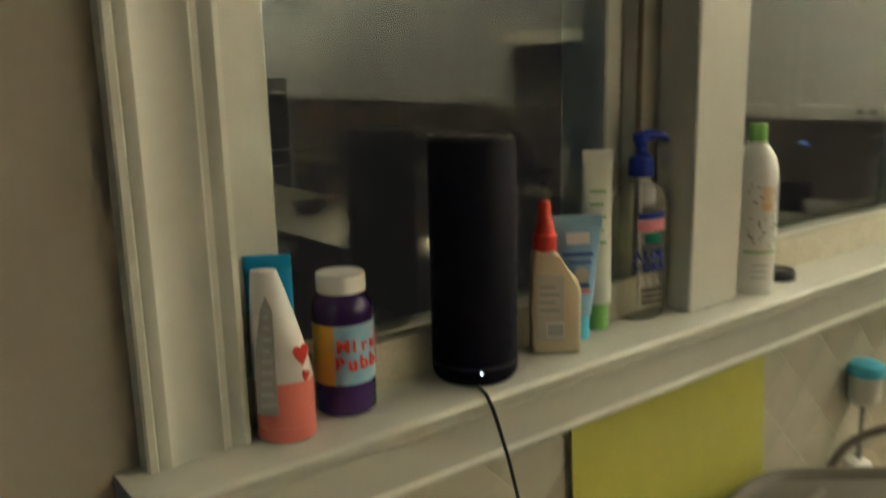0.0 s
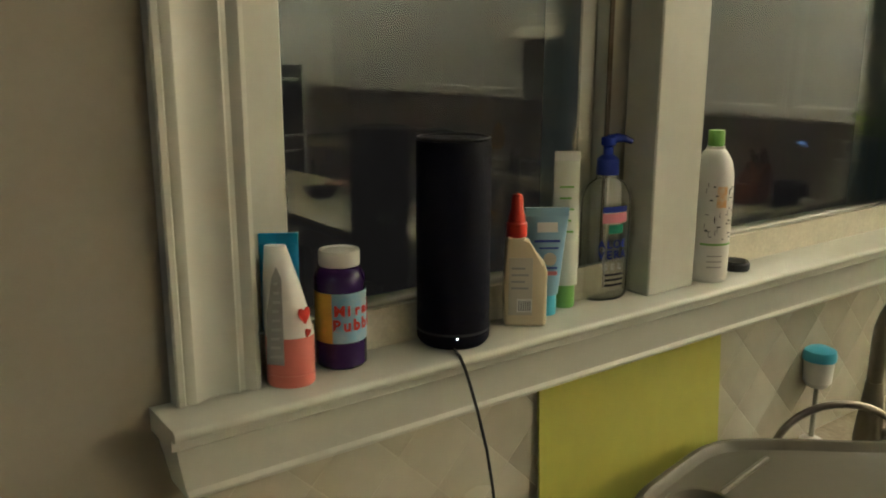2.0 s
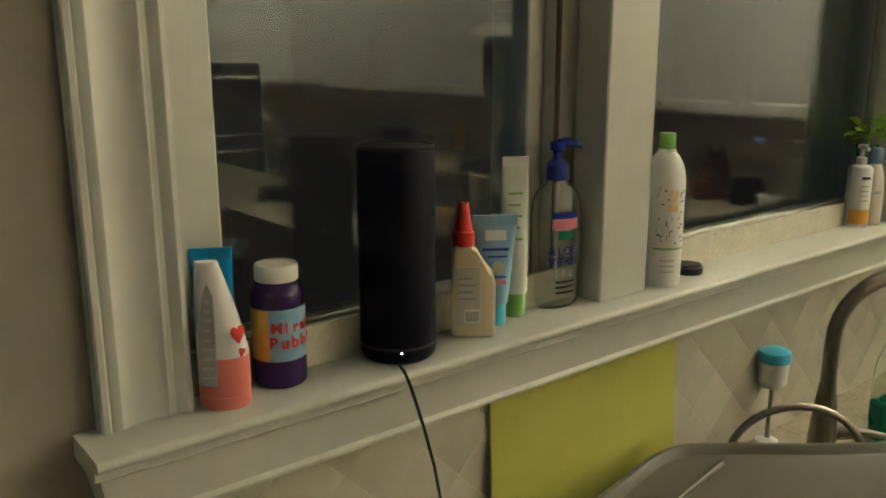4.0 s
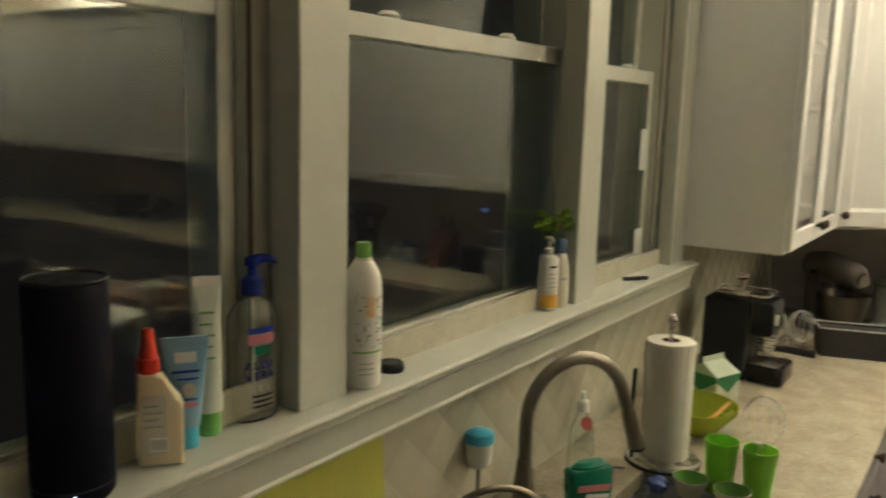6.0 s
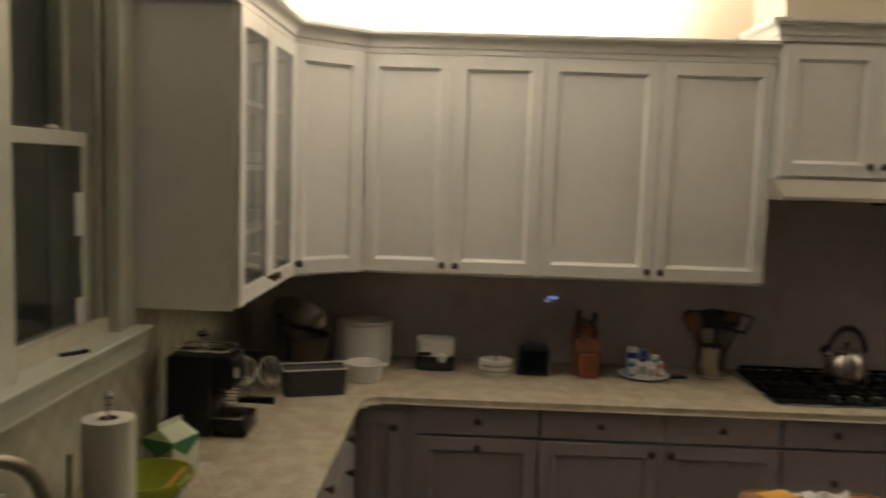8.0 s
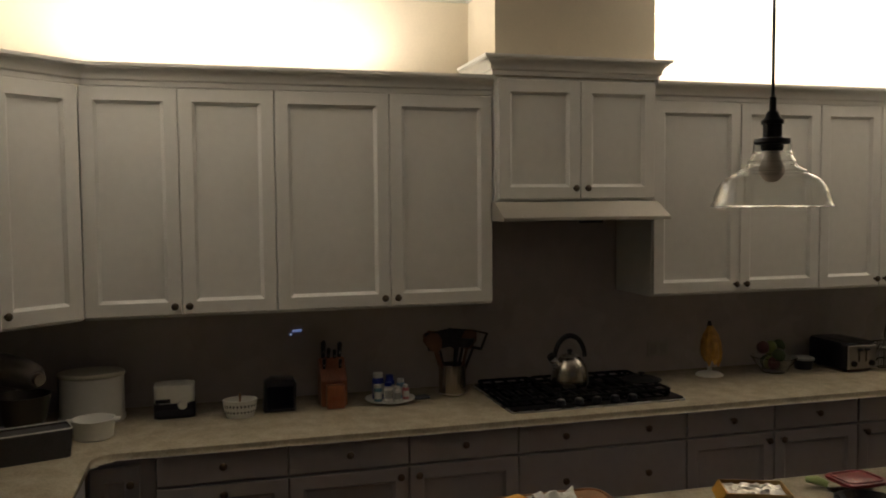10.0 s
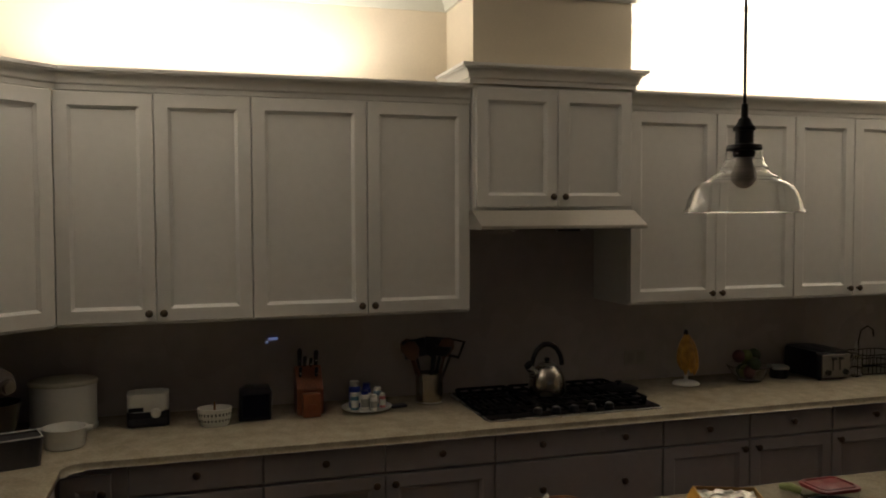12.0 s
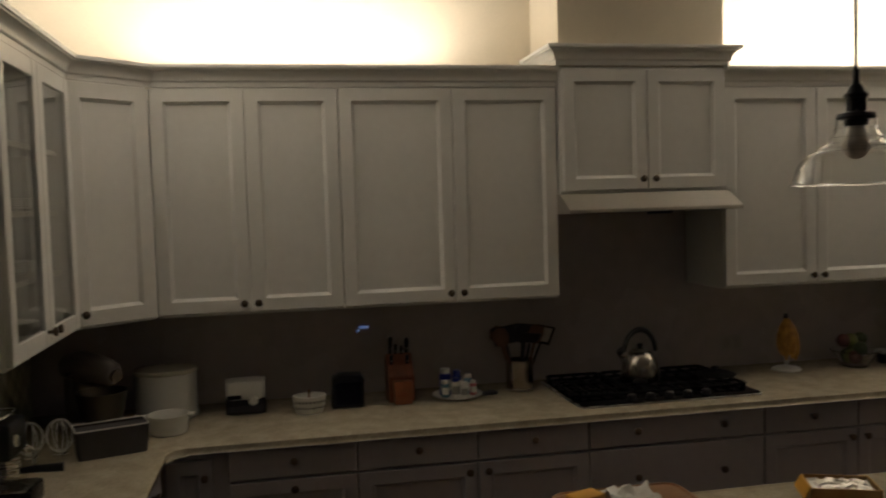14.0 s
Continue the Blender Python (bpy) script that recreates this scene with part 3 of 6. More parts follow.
for x0, x1 in ((-2.74, -1.96), (-3.40, -2.74), (-4.15, -3.40)):
    w = x1 - x0
    c = thing("base_cabinet", pose(x0, WY, 0), "grey painted base cabinet under the sill", "cabinet", "base cabinets")
    part("body", B(0.001, w - 0.001, -0.57, -0.55, 0.1, BZ1), BASE, c)
    part("side_panel", B(0.001, 0.019, -0.549, -0.005, 0.1, BZ1), BASE, c)
    for a, b in ((0.006, w / 2), (w / 2, w - 0.006)):
        part("cabinet_door", door_mesh(b - a, 0.74), BASE, c, "", pose(a, -0.571, 0.12))
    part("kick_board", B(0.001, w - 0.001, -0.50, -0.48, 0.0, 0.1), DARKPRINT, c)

# end wall: wall cabinet, base and oven tower
SO = pose(-0.34, -5.396, 0, 0, 0, 180)
cabinet("wall_cabinet", SO, 0.42, 0.34, UP0, UP1, [("cabinet_door", 0.01, 0.41, UP0 + 0.01, FR, [(0.04, UP0 + 0.045)])], CAB, "pale grey painted wall cabinet with one framed door", "wall cabinets")
c = cabinet("oven_tower", pose(-0.765, -5.396, 0, 0, 0, 180), 0.80, 0.66, 0.0, 2.24, [("cabinet_door", 0.02, 0.40, 1.62, 2.22, [(0.37, 1.66)]), ("cabinet_door", 0.40, 0.78, 1.62, 2.22, [(0.43, 1.66)]), ("drawer_front", 0.02, 0.78, 0.12, 0.40, [(0.4, 0.3)])], CAB, "tall pale grey cabinet with a built-in double oven", "cabinet")
for z0, z1 in ((0.45, 0.98), (1.0, 1.50)):
    o = part("oven", B(0.04, 0.76, -0.685, -0.661, z0, z1, 0.004), BLACKGLOSS, c, "black glass oven front")
    part("oven_handle", tube([(0.09, -0.72, z1 - 0.10), (0.71, -0.72, z1 - 0.10)], 0.011), STEEL, o)
cabinet("wall_cabinet", pose(-1.57, -5.396, 0, 0, 0, 180), 0.95, 0.66, 0.0, 2.24, [("cabinet_door", 0.02, 0.47, 0.12, 2.22, [(0.44, 1.1)]), ("cabinet_door", 0.47, 0.93, 0.12, 2.22, [(0.50, 1.1)])], CAB, "tall pale grey painted pantry cabinet", "wall cabinets")

# island
isl = thing("kitchen_island", pose(-1.93, -2.75, 0), "grey kitchen island with a beige granite top", "kitchen island")
part("body", B(-0.17, 0.37, -1.12, 1.12, 0.0, CT - 0.033), BASE, isl)
part("worktop", prism(rounded(-0.21, 0.42, -1.18, 1.18, 0.03), CT - 0.032, CT, 0.004), STONE, isl, "polished beige granite")
for i in range(4):
    part("panel_door", door_mesh(0.55, 0.74), BASE, isl, "", pose(-0.172, -1.11 + 0.555 * (i + 1), 0.12, 0, 0, -90))

# ---- things on the window sill ----


def on(x, y, z, rz=0):
    return pose(x, y, z, 0, 0, rz)


def dome(r, h0, h1, k=6):
    """Rows of a rounded shoulder from radius r at h0 up to the axis at h1."""
    return [(r * math.cos(radians(90 * i / k)), h0 + (h1 - h0) * math.sin(radians(90 * i / k))) for i in range(k + 1)]


def band(r, z0, z1, a0, a1, n=18, sx=1.0, sy=1.0):
    """A thin curved label round a turned body, from angle a0 to a1."""
    bm = bmesh.new()
    ang = [radians(a0 + (a1 - a0) * i / n) for i in range(n + 1)]
    lo = [bm.verts.new((sx * r * math.cos(a), sy * r * math.sin(a), z0)) for a in ang]
    hi = [bm.verts.new((sx * r * math.cos(a), sy * r * math.sin(a), z1)) for a in ang]
    for i in range(n):
        bm.faces.new((lo[i], lo[i + 1], hi[i + 1], hi[i]))
    return bm


def squeeze_tube(w0, d0, w1, h, z0=0.0, k=10, bulge=0.0):
    """A squeeze tube: round at the bottom, flattened to a crimp at the top."""
    bm = bmesh.new()
    seg = 28
    rings = []
    for i in range(k + 1):
        f = i / k
        w = w0 + (w1 - w0) * f + bulge * math.sin(math.pi * f)
        d = max(0.0012, d0 * (1 - f ** 1.6))
        rings.append([bm.verts.new((w * math.cos(2 * math.pi * j / seg), d * math.sin(2 * math.pi * j / seg), z0 + h * f)) for j in range(seg)])
    for a, b in zip(rings, rings[1:]):
        for j in range(seg):
            bm.faces.new((a[j], a[(j + 1) % seg], b[(j + 1) % seg], b[j]))
    bm.faces.new(rings[0][::-1])
    bm.faces.new(rings[-1])
    return bm


def curved_text(text, size, material, parent, r, ang, z, bold=0.0, sy=1.0):
    """Letters set one by one round a turned body; ang is the middle of the line in degrees."""
    step = math.degrees(size * 0.64 / r)
    for i, ch in enumerate(text):
        if ch == " ":
            continue
        a = ang + step * (i - (len(text) - 1) / 2)
        lettering("letter", ch, size, material, parent, pose(r * math.cos(radians(a)), sy * r * math.sin(radians(a)), z, 90, 0, a + 90), 0.0003, bold)


FACE = 237  # degrees: the side of a thing on the sill that is turned to the viewer

# tall black smart speaker
sp = thing("smart_speaker", on(-3.2075, 0.0165, SILL), "tall black cylindrical smart speaker on the sill", "speaker")
part("body", lathe([(0, 0.002), (0.038, 0.002), (0.0405, 0.006), (0.041, 0.010), (0.041, 0.222), (0.040, 0.226), (0, 0.2265)], 48), SPEAKER, sp)
part("light_ring", lathe([(0.0385, 0.226), (0.0405, 0.2262), (0.0410, 0.2285), (0.0395, 0.2300), (0.0375, 0.2290)], 48), BLACK, sp)
part("top_disc", lathe([(0, 0.228), (0.0376, 0.228), (0.0376, 0.2268), (0, 0.2268)], 40), SPEAKER, sp)
part("base_foot", lathe([(0, 0), (0.036, 0), (0.037, 0.003), (0, 0.004)], 40), BLACK, sp)
part("grille_ring", lathe([(0.0412, 0.016), (0.0416, 0.017), (0.0416, 0.018), (0.0412, 0.019)], 48), BLACK, sp)
a = radians(FACE + 2)
part("status_light", lathe([(0, 0), (0.0009, 0), (0.0007, 0.0005), (0, 0.0007)], 10), LEDW, sp, "tiny white status light", Matrix.Translation((0.0412 * math.cos(a), 0.0412 * math.sin(a), 0.014)) @ Matrix.Rotation(a, 4, "Z") @ Matrix.Rotation(radians(90), 4, "Y"))
cord_pts = [(-3.230, -0.016, SILL + 0.002), (-3.236, -0.028, SILL + 0.003), (-3.238, -0.036, SILL + 0.002), (-3.236, -0.0425, SILL - 0.010), (-3.230, -0.043, 1.25), (-3.217, -0.042, 1.212), (-3.202, -0.040, 1.162), (-3.191, -0.038, 1.113), (-3.181, -0.035, 1.06), (-3.172, -0.028, 0.99), (-3.166, -0.02, 0.917)]
tagged(obj("power_cord", tube(cord_pts, 0.0018, 8), BLACK), "thin black power cord hanging off the sill", "cord")

# coral and white tube with a teal one behind
tb = thing("lotion_tube", on(-3.412, 0.010, SILL, -33), "coral and white squeeze tube standing on its cap", "tube", "tubes on the sill")
part("cap", lathe([(0, 0), (0.0225, 0), (0.0238, 0.002), (0.0238, 0.012), (0, 0.012)], 28, 0, 0, 1.0, 0.807), CORAL, tb)
part("lower_body", prism([(0.0238 * math.cos(2 * math.pi * i / 28), 0.0192 * math.sin(2 * math.pi * i / 28)) for i in range(28)], 0.012, 0.050, 0.001), CORAL, tb)
bm = bmesh.new()
rings = []
for i in range(11):
    f = i / 10
    w, d = 0.0237 - 0.0135 * f ** 1.4, 0.0190 - 0.013 * f ** 2
    rings.append([bm.verts.new((w * math.cos(2 * math.pi * j / 28) - 0.0105 * f, d * math.sin(2 * math.pi * j / 28), 0.050 + 0.088 * f)) for j in range(28)])
for u, v in zip(rings, rings[1:]):
    for j in range(28):
        bm.faces.new((u[j], u[(j + 1) % 28], v[(j + 1) % 28], v[j]))
bm.faces.new(rings[-1])
part("body", bm, WHITE, tb, "white tube body flattened to a crimp")
bm = flipped(prism([(-0.020, 0.026), (-0.0035, 0.024), (-0.003, 0.110), (-0.0075, 0.122), (-0.012, 0.112), (-0.0185, 0.075)], -0.0005, 0.0005), Matrix.Rotation(radians(90), 4, "X"))
part("grey_label", flipped(bm, pose(0, -0.0195, 0)), GREYLABEL, tb, "grey label with small print")
for i in range(9):
    part("print_line", B(-0.0165 + 0.0008 * i, -0.005 - 0.001 * (i % 3), -0.0206, -0.0201, 0.032 + 0.009 * i, 0.0345 + 0.009 * i), LABELLT, tb)
heart = [(0, -0.010), (0.006, -0.003), (0.008, 0.002), (0.006, 0.006), (0.003, 0.006), (0, 0.003), (-0.003, 0.006), (-0.006, 0.006), (-0.008, 0.002), (-0.006, -0.003)]
part("heart_print", prism(heart, -0.0006, 0.0006), RED, tb, "red heart print", pose(0.0165, -0.0150, 0.074, 84, 0, 50))
part("red_print", prism([(x * 0.5, z * 0.5) for x, z in heart], -0.0006, 0.0006), RED, tb, "", pose(0.0190, -0.0122, 0.055, 88, 20, 55))
tb2 = thing("lotion_tube", on(-3.402, 0.048, SILL, -28), "teal squeeze tube leaning behind another tube", "tube", "tubes on the sill")
part("cap", lathe([(0, 0), (0.018, 0), (0.018, 0.020), (0, 0.020)], 24), TEAL, tb2)
part("body", squeeze_tube(0.019, 0.016, 0.0195, 0.116, 0.020), TEAL, tb2)
part("crimp", B(-0.0195, 0.0195, -0.0015, 0.0015, 0.131, 0.142, 0.0005), TEAL, tb2)

# purple bubble bottle
bb = thing("bubble_bottle", on(-3.345, 0.028, SILL), "dark purple bubble bottle with white cap and printed label", "bottle")
part("body", lathe([(0, 0), (0.024, 0), (0.0265, 0.003), (0.0265, 0.026), (0.0262, 0.028), (0.0262, 0.082), (0.0265, 0.084), (0.0265, 0.094), (0.022, 0.103), (0.018, 0.106), (0, 0.106)], 40), PURPLE, bb)
part("cap", lathe([(0.0205, 0.106), (0.0212, 0.108), (0.0212, 0.120), (0.0205, 0.122), (0.018, 0.122), (0.0175, 0.1205), (0, 0.1205)], 40), WHITE, bb)
lb = part("label", band(0.02655, 0.029, 0.081, 160, 330), BLUELABEL, bb, "yellow and blue printed label")
part("label_sun", band(0.0267, 0.029, 0.081, 160, 222), ORANGE, lb)
curved_text("Miracle", 0.0150, RED, lb, 0.0273, FACE + 62, 0.063, 0.0006)
curved_text("Bubbles", 0.0165, RED, lb, 0.0273, FACE + 62, 0.0475, 0.0006)

# glue bottle with a red nozzle
gb = thing("glue_bottle", on(-3.101, 0.012, SILL, -38), "cream glue bottle with bent neck and red nozzle", "bottle")
bm = bmesh.new()
out = [(-0.024, 0.0), (0.021, 0.0), (0.0235, 0.003), (0.0235, 0.066), (0.0205, 0.076), (-0.002, 0.100), (-0.003, 0.108), (-0.0235, 0.108), (-0.0265, 0.102), (-0.0270, 0.050), (-0.0265, 0.003)]
bm = prism(out, -0.013, 0.013, 0.004, 3)
part("body", flipped(bm, Matrix.Rotation(radians(90), 4, "X")), CREAM, gb)
part("collar", lathe([(0, 0.107), (0.0125, 0.107), (0.0125, 0.123), (0.0105, 0.125), (0, 0.125)], 24, -0.013, 0), RED, gb)
part("nozzle", lathe([(0.0105, 0.124), (0.0100, 0.131), (0.0082, 0.137), (0.0074, 0.141), (0.0070, 0.152), (0.0055, 0.157), (0, 0.158)], 24, -0.013, 0), RED, gb)
gl = part("label", B(-0.022, 0.006, -0.0138, -0.0128, 0.014, 0.084, 0.0003), OFFWHITE, gb, "plain pale label")
part("barcode_patch", B(-0.012, 0.006, -0.0144, -0.0139, 0.018, 0.034), WHITE, gl)
for i in range(6):
    part("code_bar", B(-0.010 + 0.0026 * i, -0.009 + 0.0026 * i, -0.0149, -0.0145, 0.020, 0.032), DARKPRINT, gl)
for i in range(4):
    part("print_line", B(-0.019, 0.001 - 0.004 * (i % 2), -0.0144, -0.0139, 0.046 + 0.008 * i, 0.0485 + 0.008 * i), GREYLABEL, gl)

# sky-blue tube
bt = thing("cream_tube", on(-3.054, 0.030, SILL, -33), "sky-blue squeeze tube with pink print", "tube", "tubes on the sill")
part("cap", lathe([(0, 0), (0.0145, 0), (0.015, 0.002), (0.0145, 0.026), (0, 0.026)], 28), CYAN, bt)
part("body", squeeze_tube(0.0165, 0.0155, 0.0275, 0.098, 0.026), SKY, bt)
part("crimp", B(-0.0275, 0.0275, -0.0014, 0.0014, 0.123, 0.134, 0.0004), SKY, bt)
for nm, x0, x1, z, h, mt in (("logo_bar", -0.012, 0.013, 0.104, 0.012, WHITE), ("pink_bar", -0.006, 0.012, 0.052, 0.005, PINK), ("print_line", -0.016, 0.016, 0.092, 0.003, NAVY), ("print_line", -0.010, 0.014, 0.084, 0.002, NAVY), ("print_line", -0.014, 0.012, 0.060, 0.002, NAVY)):
    f = (z - 0.026) / 0.098
    part(nm, B(x0, x1, -0.0012, 0, 0, h), mt, bt, "", pose(0, -0.0155 * (1 - f ** 1.6) - 0.0005, z, -9, 0, 0))
part("round_print", lathe([(0, 0), (0.008, 0), (0.008, 0.0008), (0, 0.001)], 20), OFFWHITE, bt, "", pose(0.003, -0.0128, 0.072, 82, 0, 0))

# pale green and white tube
gt = thing("cream_tube", on(-3.012, 0.040, SILL, -33), "white squeeze tube with a green cap", "tube", "tubes on the sill")
part("cap", lathe([(0, 0), (0.0145, 0), (0.015, 0.002), (0.0145, 0.030), (0, 0.030)], 28), GREEN, gt)
part("body", squeeze_tube(0.0175, 0.0160, 0.0165, 0.158, 0.030), mat("pale_tube", (0.64, 0.66, 0.56), 0.35, scale=30, var=0.05, bump=0.02), gt)
part("crimp", B(-0.0165, 0.0165, -0.0014, 0.0014, 0.187, 0.199, 0.0004), WHITE, gt)
for i in range(5):
    part("print_line", B(-0.010, 0.008 - 0.003 * (i % 2), -0.0012, 0, 0, 0.0025), GREEN, gt, "", pose(0, -0.0118 + 0.0010 * i, 0.098 + 0.014 * i, -6, 0, 0))

# clear gel bottle with a blue pump
gp = thing("gel_pump_bottle", on(-2.936, 0.042, SILL), "clear gel bottle with a blue pump", "bottle")
part("body", lathe([(0, 0), (0.026, 0), (0.029, 0.004), (0.0295, 0.010), (0.0295, 0.124), (0.0285, 0.138), (0.022, 0.152), (0.014, 0.158), (0.0125, 0.164), (0.0110, 0.164), (0.0125, 0.157), (0.0205, 0.151), (0.0270, 0.137), (0.0280, 0.123), (0.0280, 0.011), (0.025, 0.003), (0, 0.003)], 40, 0, 0, 1.28, 0.92), GEL, gp)
pm = part("pump", lathe([(0, 0.164), (0.0145, 0.164), (0.0150, 0.166), (0.0145, 0.184), (0.010, 0.188), (0.0065, 0.190), (0.0065, 0.200), (0.010, 0.202), (0.010, 0.212), (0, 0.215)], 28), NAVY, gp, "blue pump head")
part("spout", flipped(tube([(0, 0, 0.208), (0.012, 0, 0.211), (0.022, 0, 0.210), (0.031, 0, 0.206)], [0.0075, 0.0062, 0.005, 0.0036], 12), Matrix.Rotation(radians(-32), 4, "Z")), NAVY, pm)
part("dip_tube", tube([(0, 0, 0.158), (0.001, 0, 0.01)], 0.0022, 8), WHITE, gp)
for nm, z0, z1, a0, a1, mt in (("navy_band", 0.118, 0.126, 226, 286, NAVY), ("red_band", 0.104, 0.117, 226, 286, PINK), ("green_print", 0.090, 0.102, 240, 275, DKGREEN)):
    part(nm, band(0.0303, z0, z1, a0, a1, 14, 1.28, 0.92), mt, gp)
for txt, z, sz in (("ALOE", 0.076, 0.0150), ("VERA", 0.062, 0.0150), ("GEL", 0.046, 0.0115)):
    for i, ch in enumerate(txt):
        aa = 252 + 17 * (i - (len(txt) - 1) / 2)
        lettering("letter", ch, sz, NAVY if sz > 0.012 else WHITE, gp, pose(0.0308 * 1.28 * math.cos(radians(aa)), 0.0308 * 0.92 * math.sin(radians(aa)), z, 90, 0, aa + 90), 0.0003, 0.0002)
for i in range(3):
    part("print_line", band(0.0303, 0.020 + 0.007 * i, 0.023 + 0.007 * i, 236, 282, 10, 1.28, 0.92), DARKPRINT, gp)

# white bottle with a green cap
wb = thing("wash_bottle", on(-2.747, 0.014, SILL), "white round-shouldered bottle with green cap", "bottle")
part("body", lathe([(0, 0), (0.0255, 0), (0.0275, 0.003), (0.0280, 0.010), (0.0280, 0.140), (0.0272, 0.156), (0.0235, 0.172), (0.0165, 0.184), (0.0125, 0.188), (0.0125, 0.192), (0, 0.192)], 40), WHITE, wb)
part("cap", lathe([(0.0105, 0.191), (0.0112, 0.193), (0.0112, 0.212), (0.0102, 0.214), (0, 0.214)], 28), GREEN, wb)
part("green_line", band(0.0282, 0.054, 0.057, 190, 310), GREEN, wb)
rng = random.Random(5)
part("orange_print", band(0.0283, 0.108, 0.138, FACE - 8, FACE + 22, 8), mat("fruit_print", (0.72, 0.36, 0.08), 0.5, scale=120, bump=0.0, col2=(0.70, 0.66, 0.52)), wb, "small orange drawing")
for i in range(58):
    aa, zz = FACE - 40 + rng.random() * 92, 0.062 + rng.random() * 0.076
    if FACE - 10 < aa < FACE + 24 and zz > 0.100:
        continue
    tall = rng.random() < 0.4
    part("small_print", band(0.0283, zz, zz + (0.007 if tall else 0.0018), aa, aa + (2.5 if tall else 5 + 7 * rng.random()), 3), GREYLABEL if i % 3 else DARKPRINT, wb)
for i in range(3):
    part("print_line", band(0.0283, 0.022 + 0.008 * i, 0.0235 + 0.008 * i, FACE - 25, FACE + 20, 8), GREYLABEL, wb)

jl = thing("black_jar_lid", on(-2.667, 0.022, SILL), "small flat black lid lying on the sill", "lid")
part("disc", lathe([(0, 0.0), (0.021, 0.0), (0.022, 0.002), (0.022, 0.010), (0.020, 0.0125), (0, 0.0125)], 32), BLACK, jl)
part("rim", lathe([(0.0165, 0.0124), (0.0195, 0.0126), (0.0195, 0.0138), (0.0165, 0.0136)], 32), BLACKGLOSS, jl)

# two bottles by the second post
l1 = thing("pump_bottle", on(-2.122, 0.030, SILL), "white pump lotion bottle with yellow base band", "bottle")
part("body", lathe([(0, 0), (0.0205, 0), (0.022, 0.003), (0.022, 0.108), (0.019, 0.114), (0.009, 0.118), (0, 0.118)], 32), WHITE, l1)
part("yellow_band", band(0.0223, 0.006, 0.034, 170, 320), ORANGE, l1)
part("logo_bar", band(0.0223, 0.091, 0.096, 216, 262, 8), DARKPRINT, l1)
for i in range(4):
    part("print_line", band(0.0223, 0.050 + 0.009 * i, 0.052 + 0.009 * i, 214, 258, 8), GREYLABEL, l1)
pp = part("pump", lathe([(0.009, 0.117), (0.0095, 0.130), (0.004, 0.132), (0.004, 0.146), (0.009, 0.148), (0.009, 0.154), (0, 0.156)], 20), WHITE, l1)
part("spout", tube([(0, 0, 0.151), (-0.010, -0.012, 0.151), (-0.014, -0.017, 0.147)], 0.004, 8), WHITE, pp)
l2 = thing("lotion_bottle", on(-2.080, 0.022, SILL), "off-white lotion bottle with blue cap", "bottle")
part("body", lathe([(0, 0), (0.020, 0), (0.0225, 0.004), (0.0235, 0.040), (0.0215, 0.085), (0.014, 0.112), (0.009, 0.118), (0, 0.118)], 32, 0, 0, 1, 0.8), OFFWHITE, l2)
part("cap", lathe([(0.010, 0.116), (0.0115, 0.118), (0.012, 0.138), (0.009, 0.146), (0, 0.147)], 24), mat("dusty_blue", (0.16, 0.24, 0.42), 0.4), l2)
part("print_line", band(0.0232, 0.060, 0.066, 215, 260, 8, 1, 0.8), GREYLABEL, l2)
# green sprig in a small clear cup
ps = thing("potted_sprig", on(-2.060, 0.050, SILL), "bright green ruffled sprig in a pale blue cup", "plant")
part("cup", lathe([(0, 0), (0.014, 0), (0.020, 0.150), (0.018, 0.150), (0.0125, 0.003), (0, 0.003)], 24), glass("pale_blue_plastic", (0.62, 0.78, 0.85), 0.2, 1.3), ps)
bm = bmesh.new()
rng = random.Random(8)
for i in range(60):
    th, r, z = rng.random() * 6.283, 0.012 + 0.026 * rng.random(), 0.158 + 0.038 * rng.random()
    L_, W_ = 0.020 + 0.014 * rng.random(), 0.012 + 0.006 * rng.random()
    m = pose(0.6 * r * math.cos(th), 0.6 * r * math.sin(th), z, rng.uniform(-50, 50), rng.uniform(-40, 40), math.degrees(th))
    pts = [(0, 0, 0), (L_ * 0.35, W_ * 0.5, 0.002), (L_ * 0.75, W_ * 0.4, 0.004), (L_, 0, 0.001), (L_ * 0.75, -W_ * 0.4, 0.004), (L_ * 0.35, -W_ * 0.5, 0.002)]
    bm.faces.new([bm.verts.new(m @ Vector(p)) for p in pts])
part("leaves", bm, LEAF, ps)
part("stem", tube([(0, 0, 0.004), (0.002, 0.001, 0.08), (0.0, 0.0, 0.165)], 0.002, 6), LEAF, ps)

rm = thing("marker_pen", on(-1.690, 0.002, SILL, -38) @ Matrix.Scale(0.62, 4), "short black pen lying on the sill", "pen")
part("barrel", flipped(tube([(-0.055, 0, 0.009), (0.02, 0, 0.009)], 0.0085, 12), Matrix.Identity(4)), BLACK, rm)
part("pen_cap", tube([(0.0205, 0, 0.009), (0.052, 0, 0.009), (0.058, 0, 0.009)], [0.0092, 0.0088, 0.006], 12), BLACKGLOSS, rm)

# ---- sink side ----
yb = thing("yellow_cutting_board", pose(-2.860, 0.024, CT + 0.001, -3, 0, 0), "flexible lime-yellow cutting mat leaning on the tiles", "cutting mat")
part("mat_sheet", flipped(prism(rounded(-0.193, 0.193, 0, 0.262, 0.008), -0.0015, 0.0015), Matrix.Rotation(radians(90), 4, "X")), YELLOW, yb)

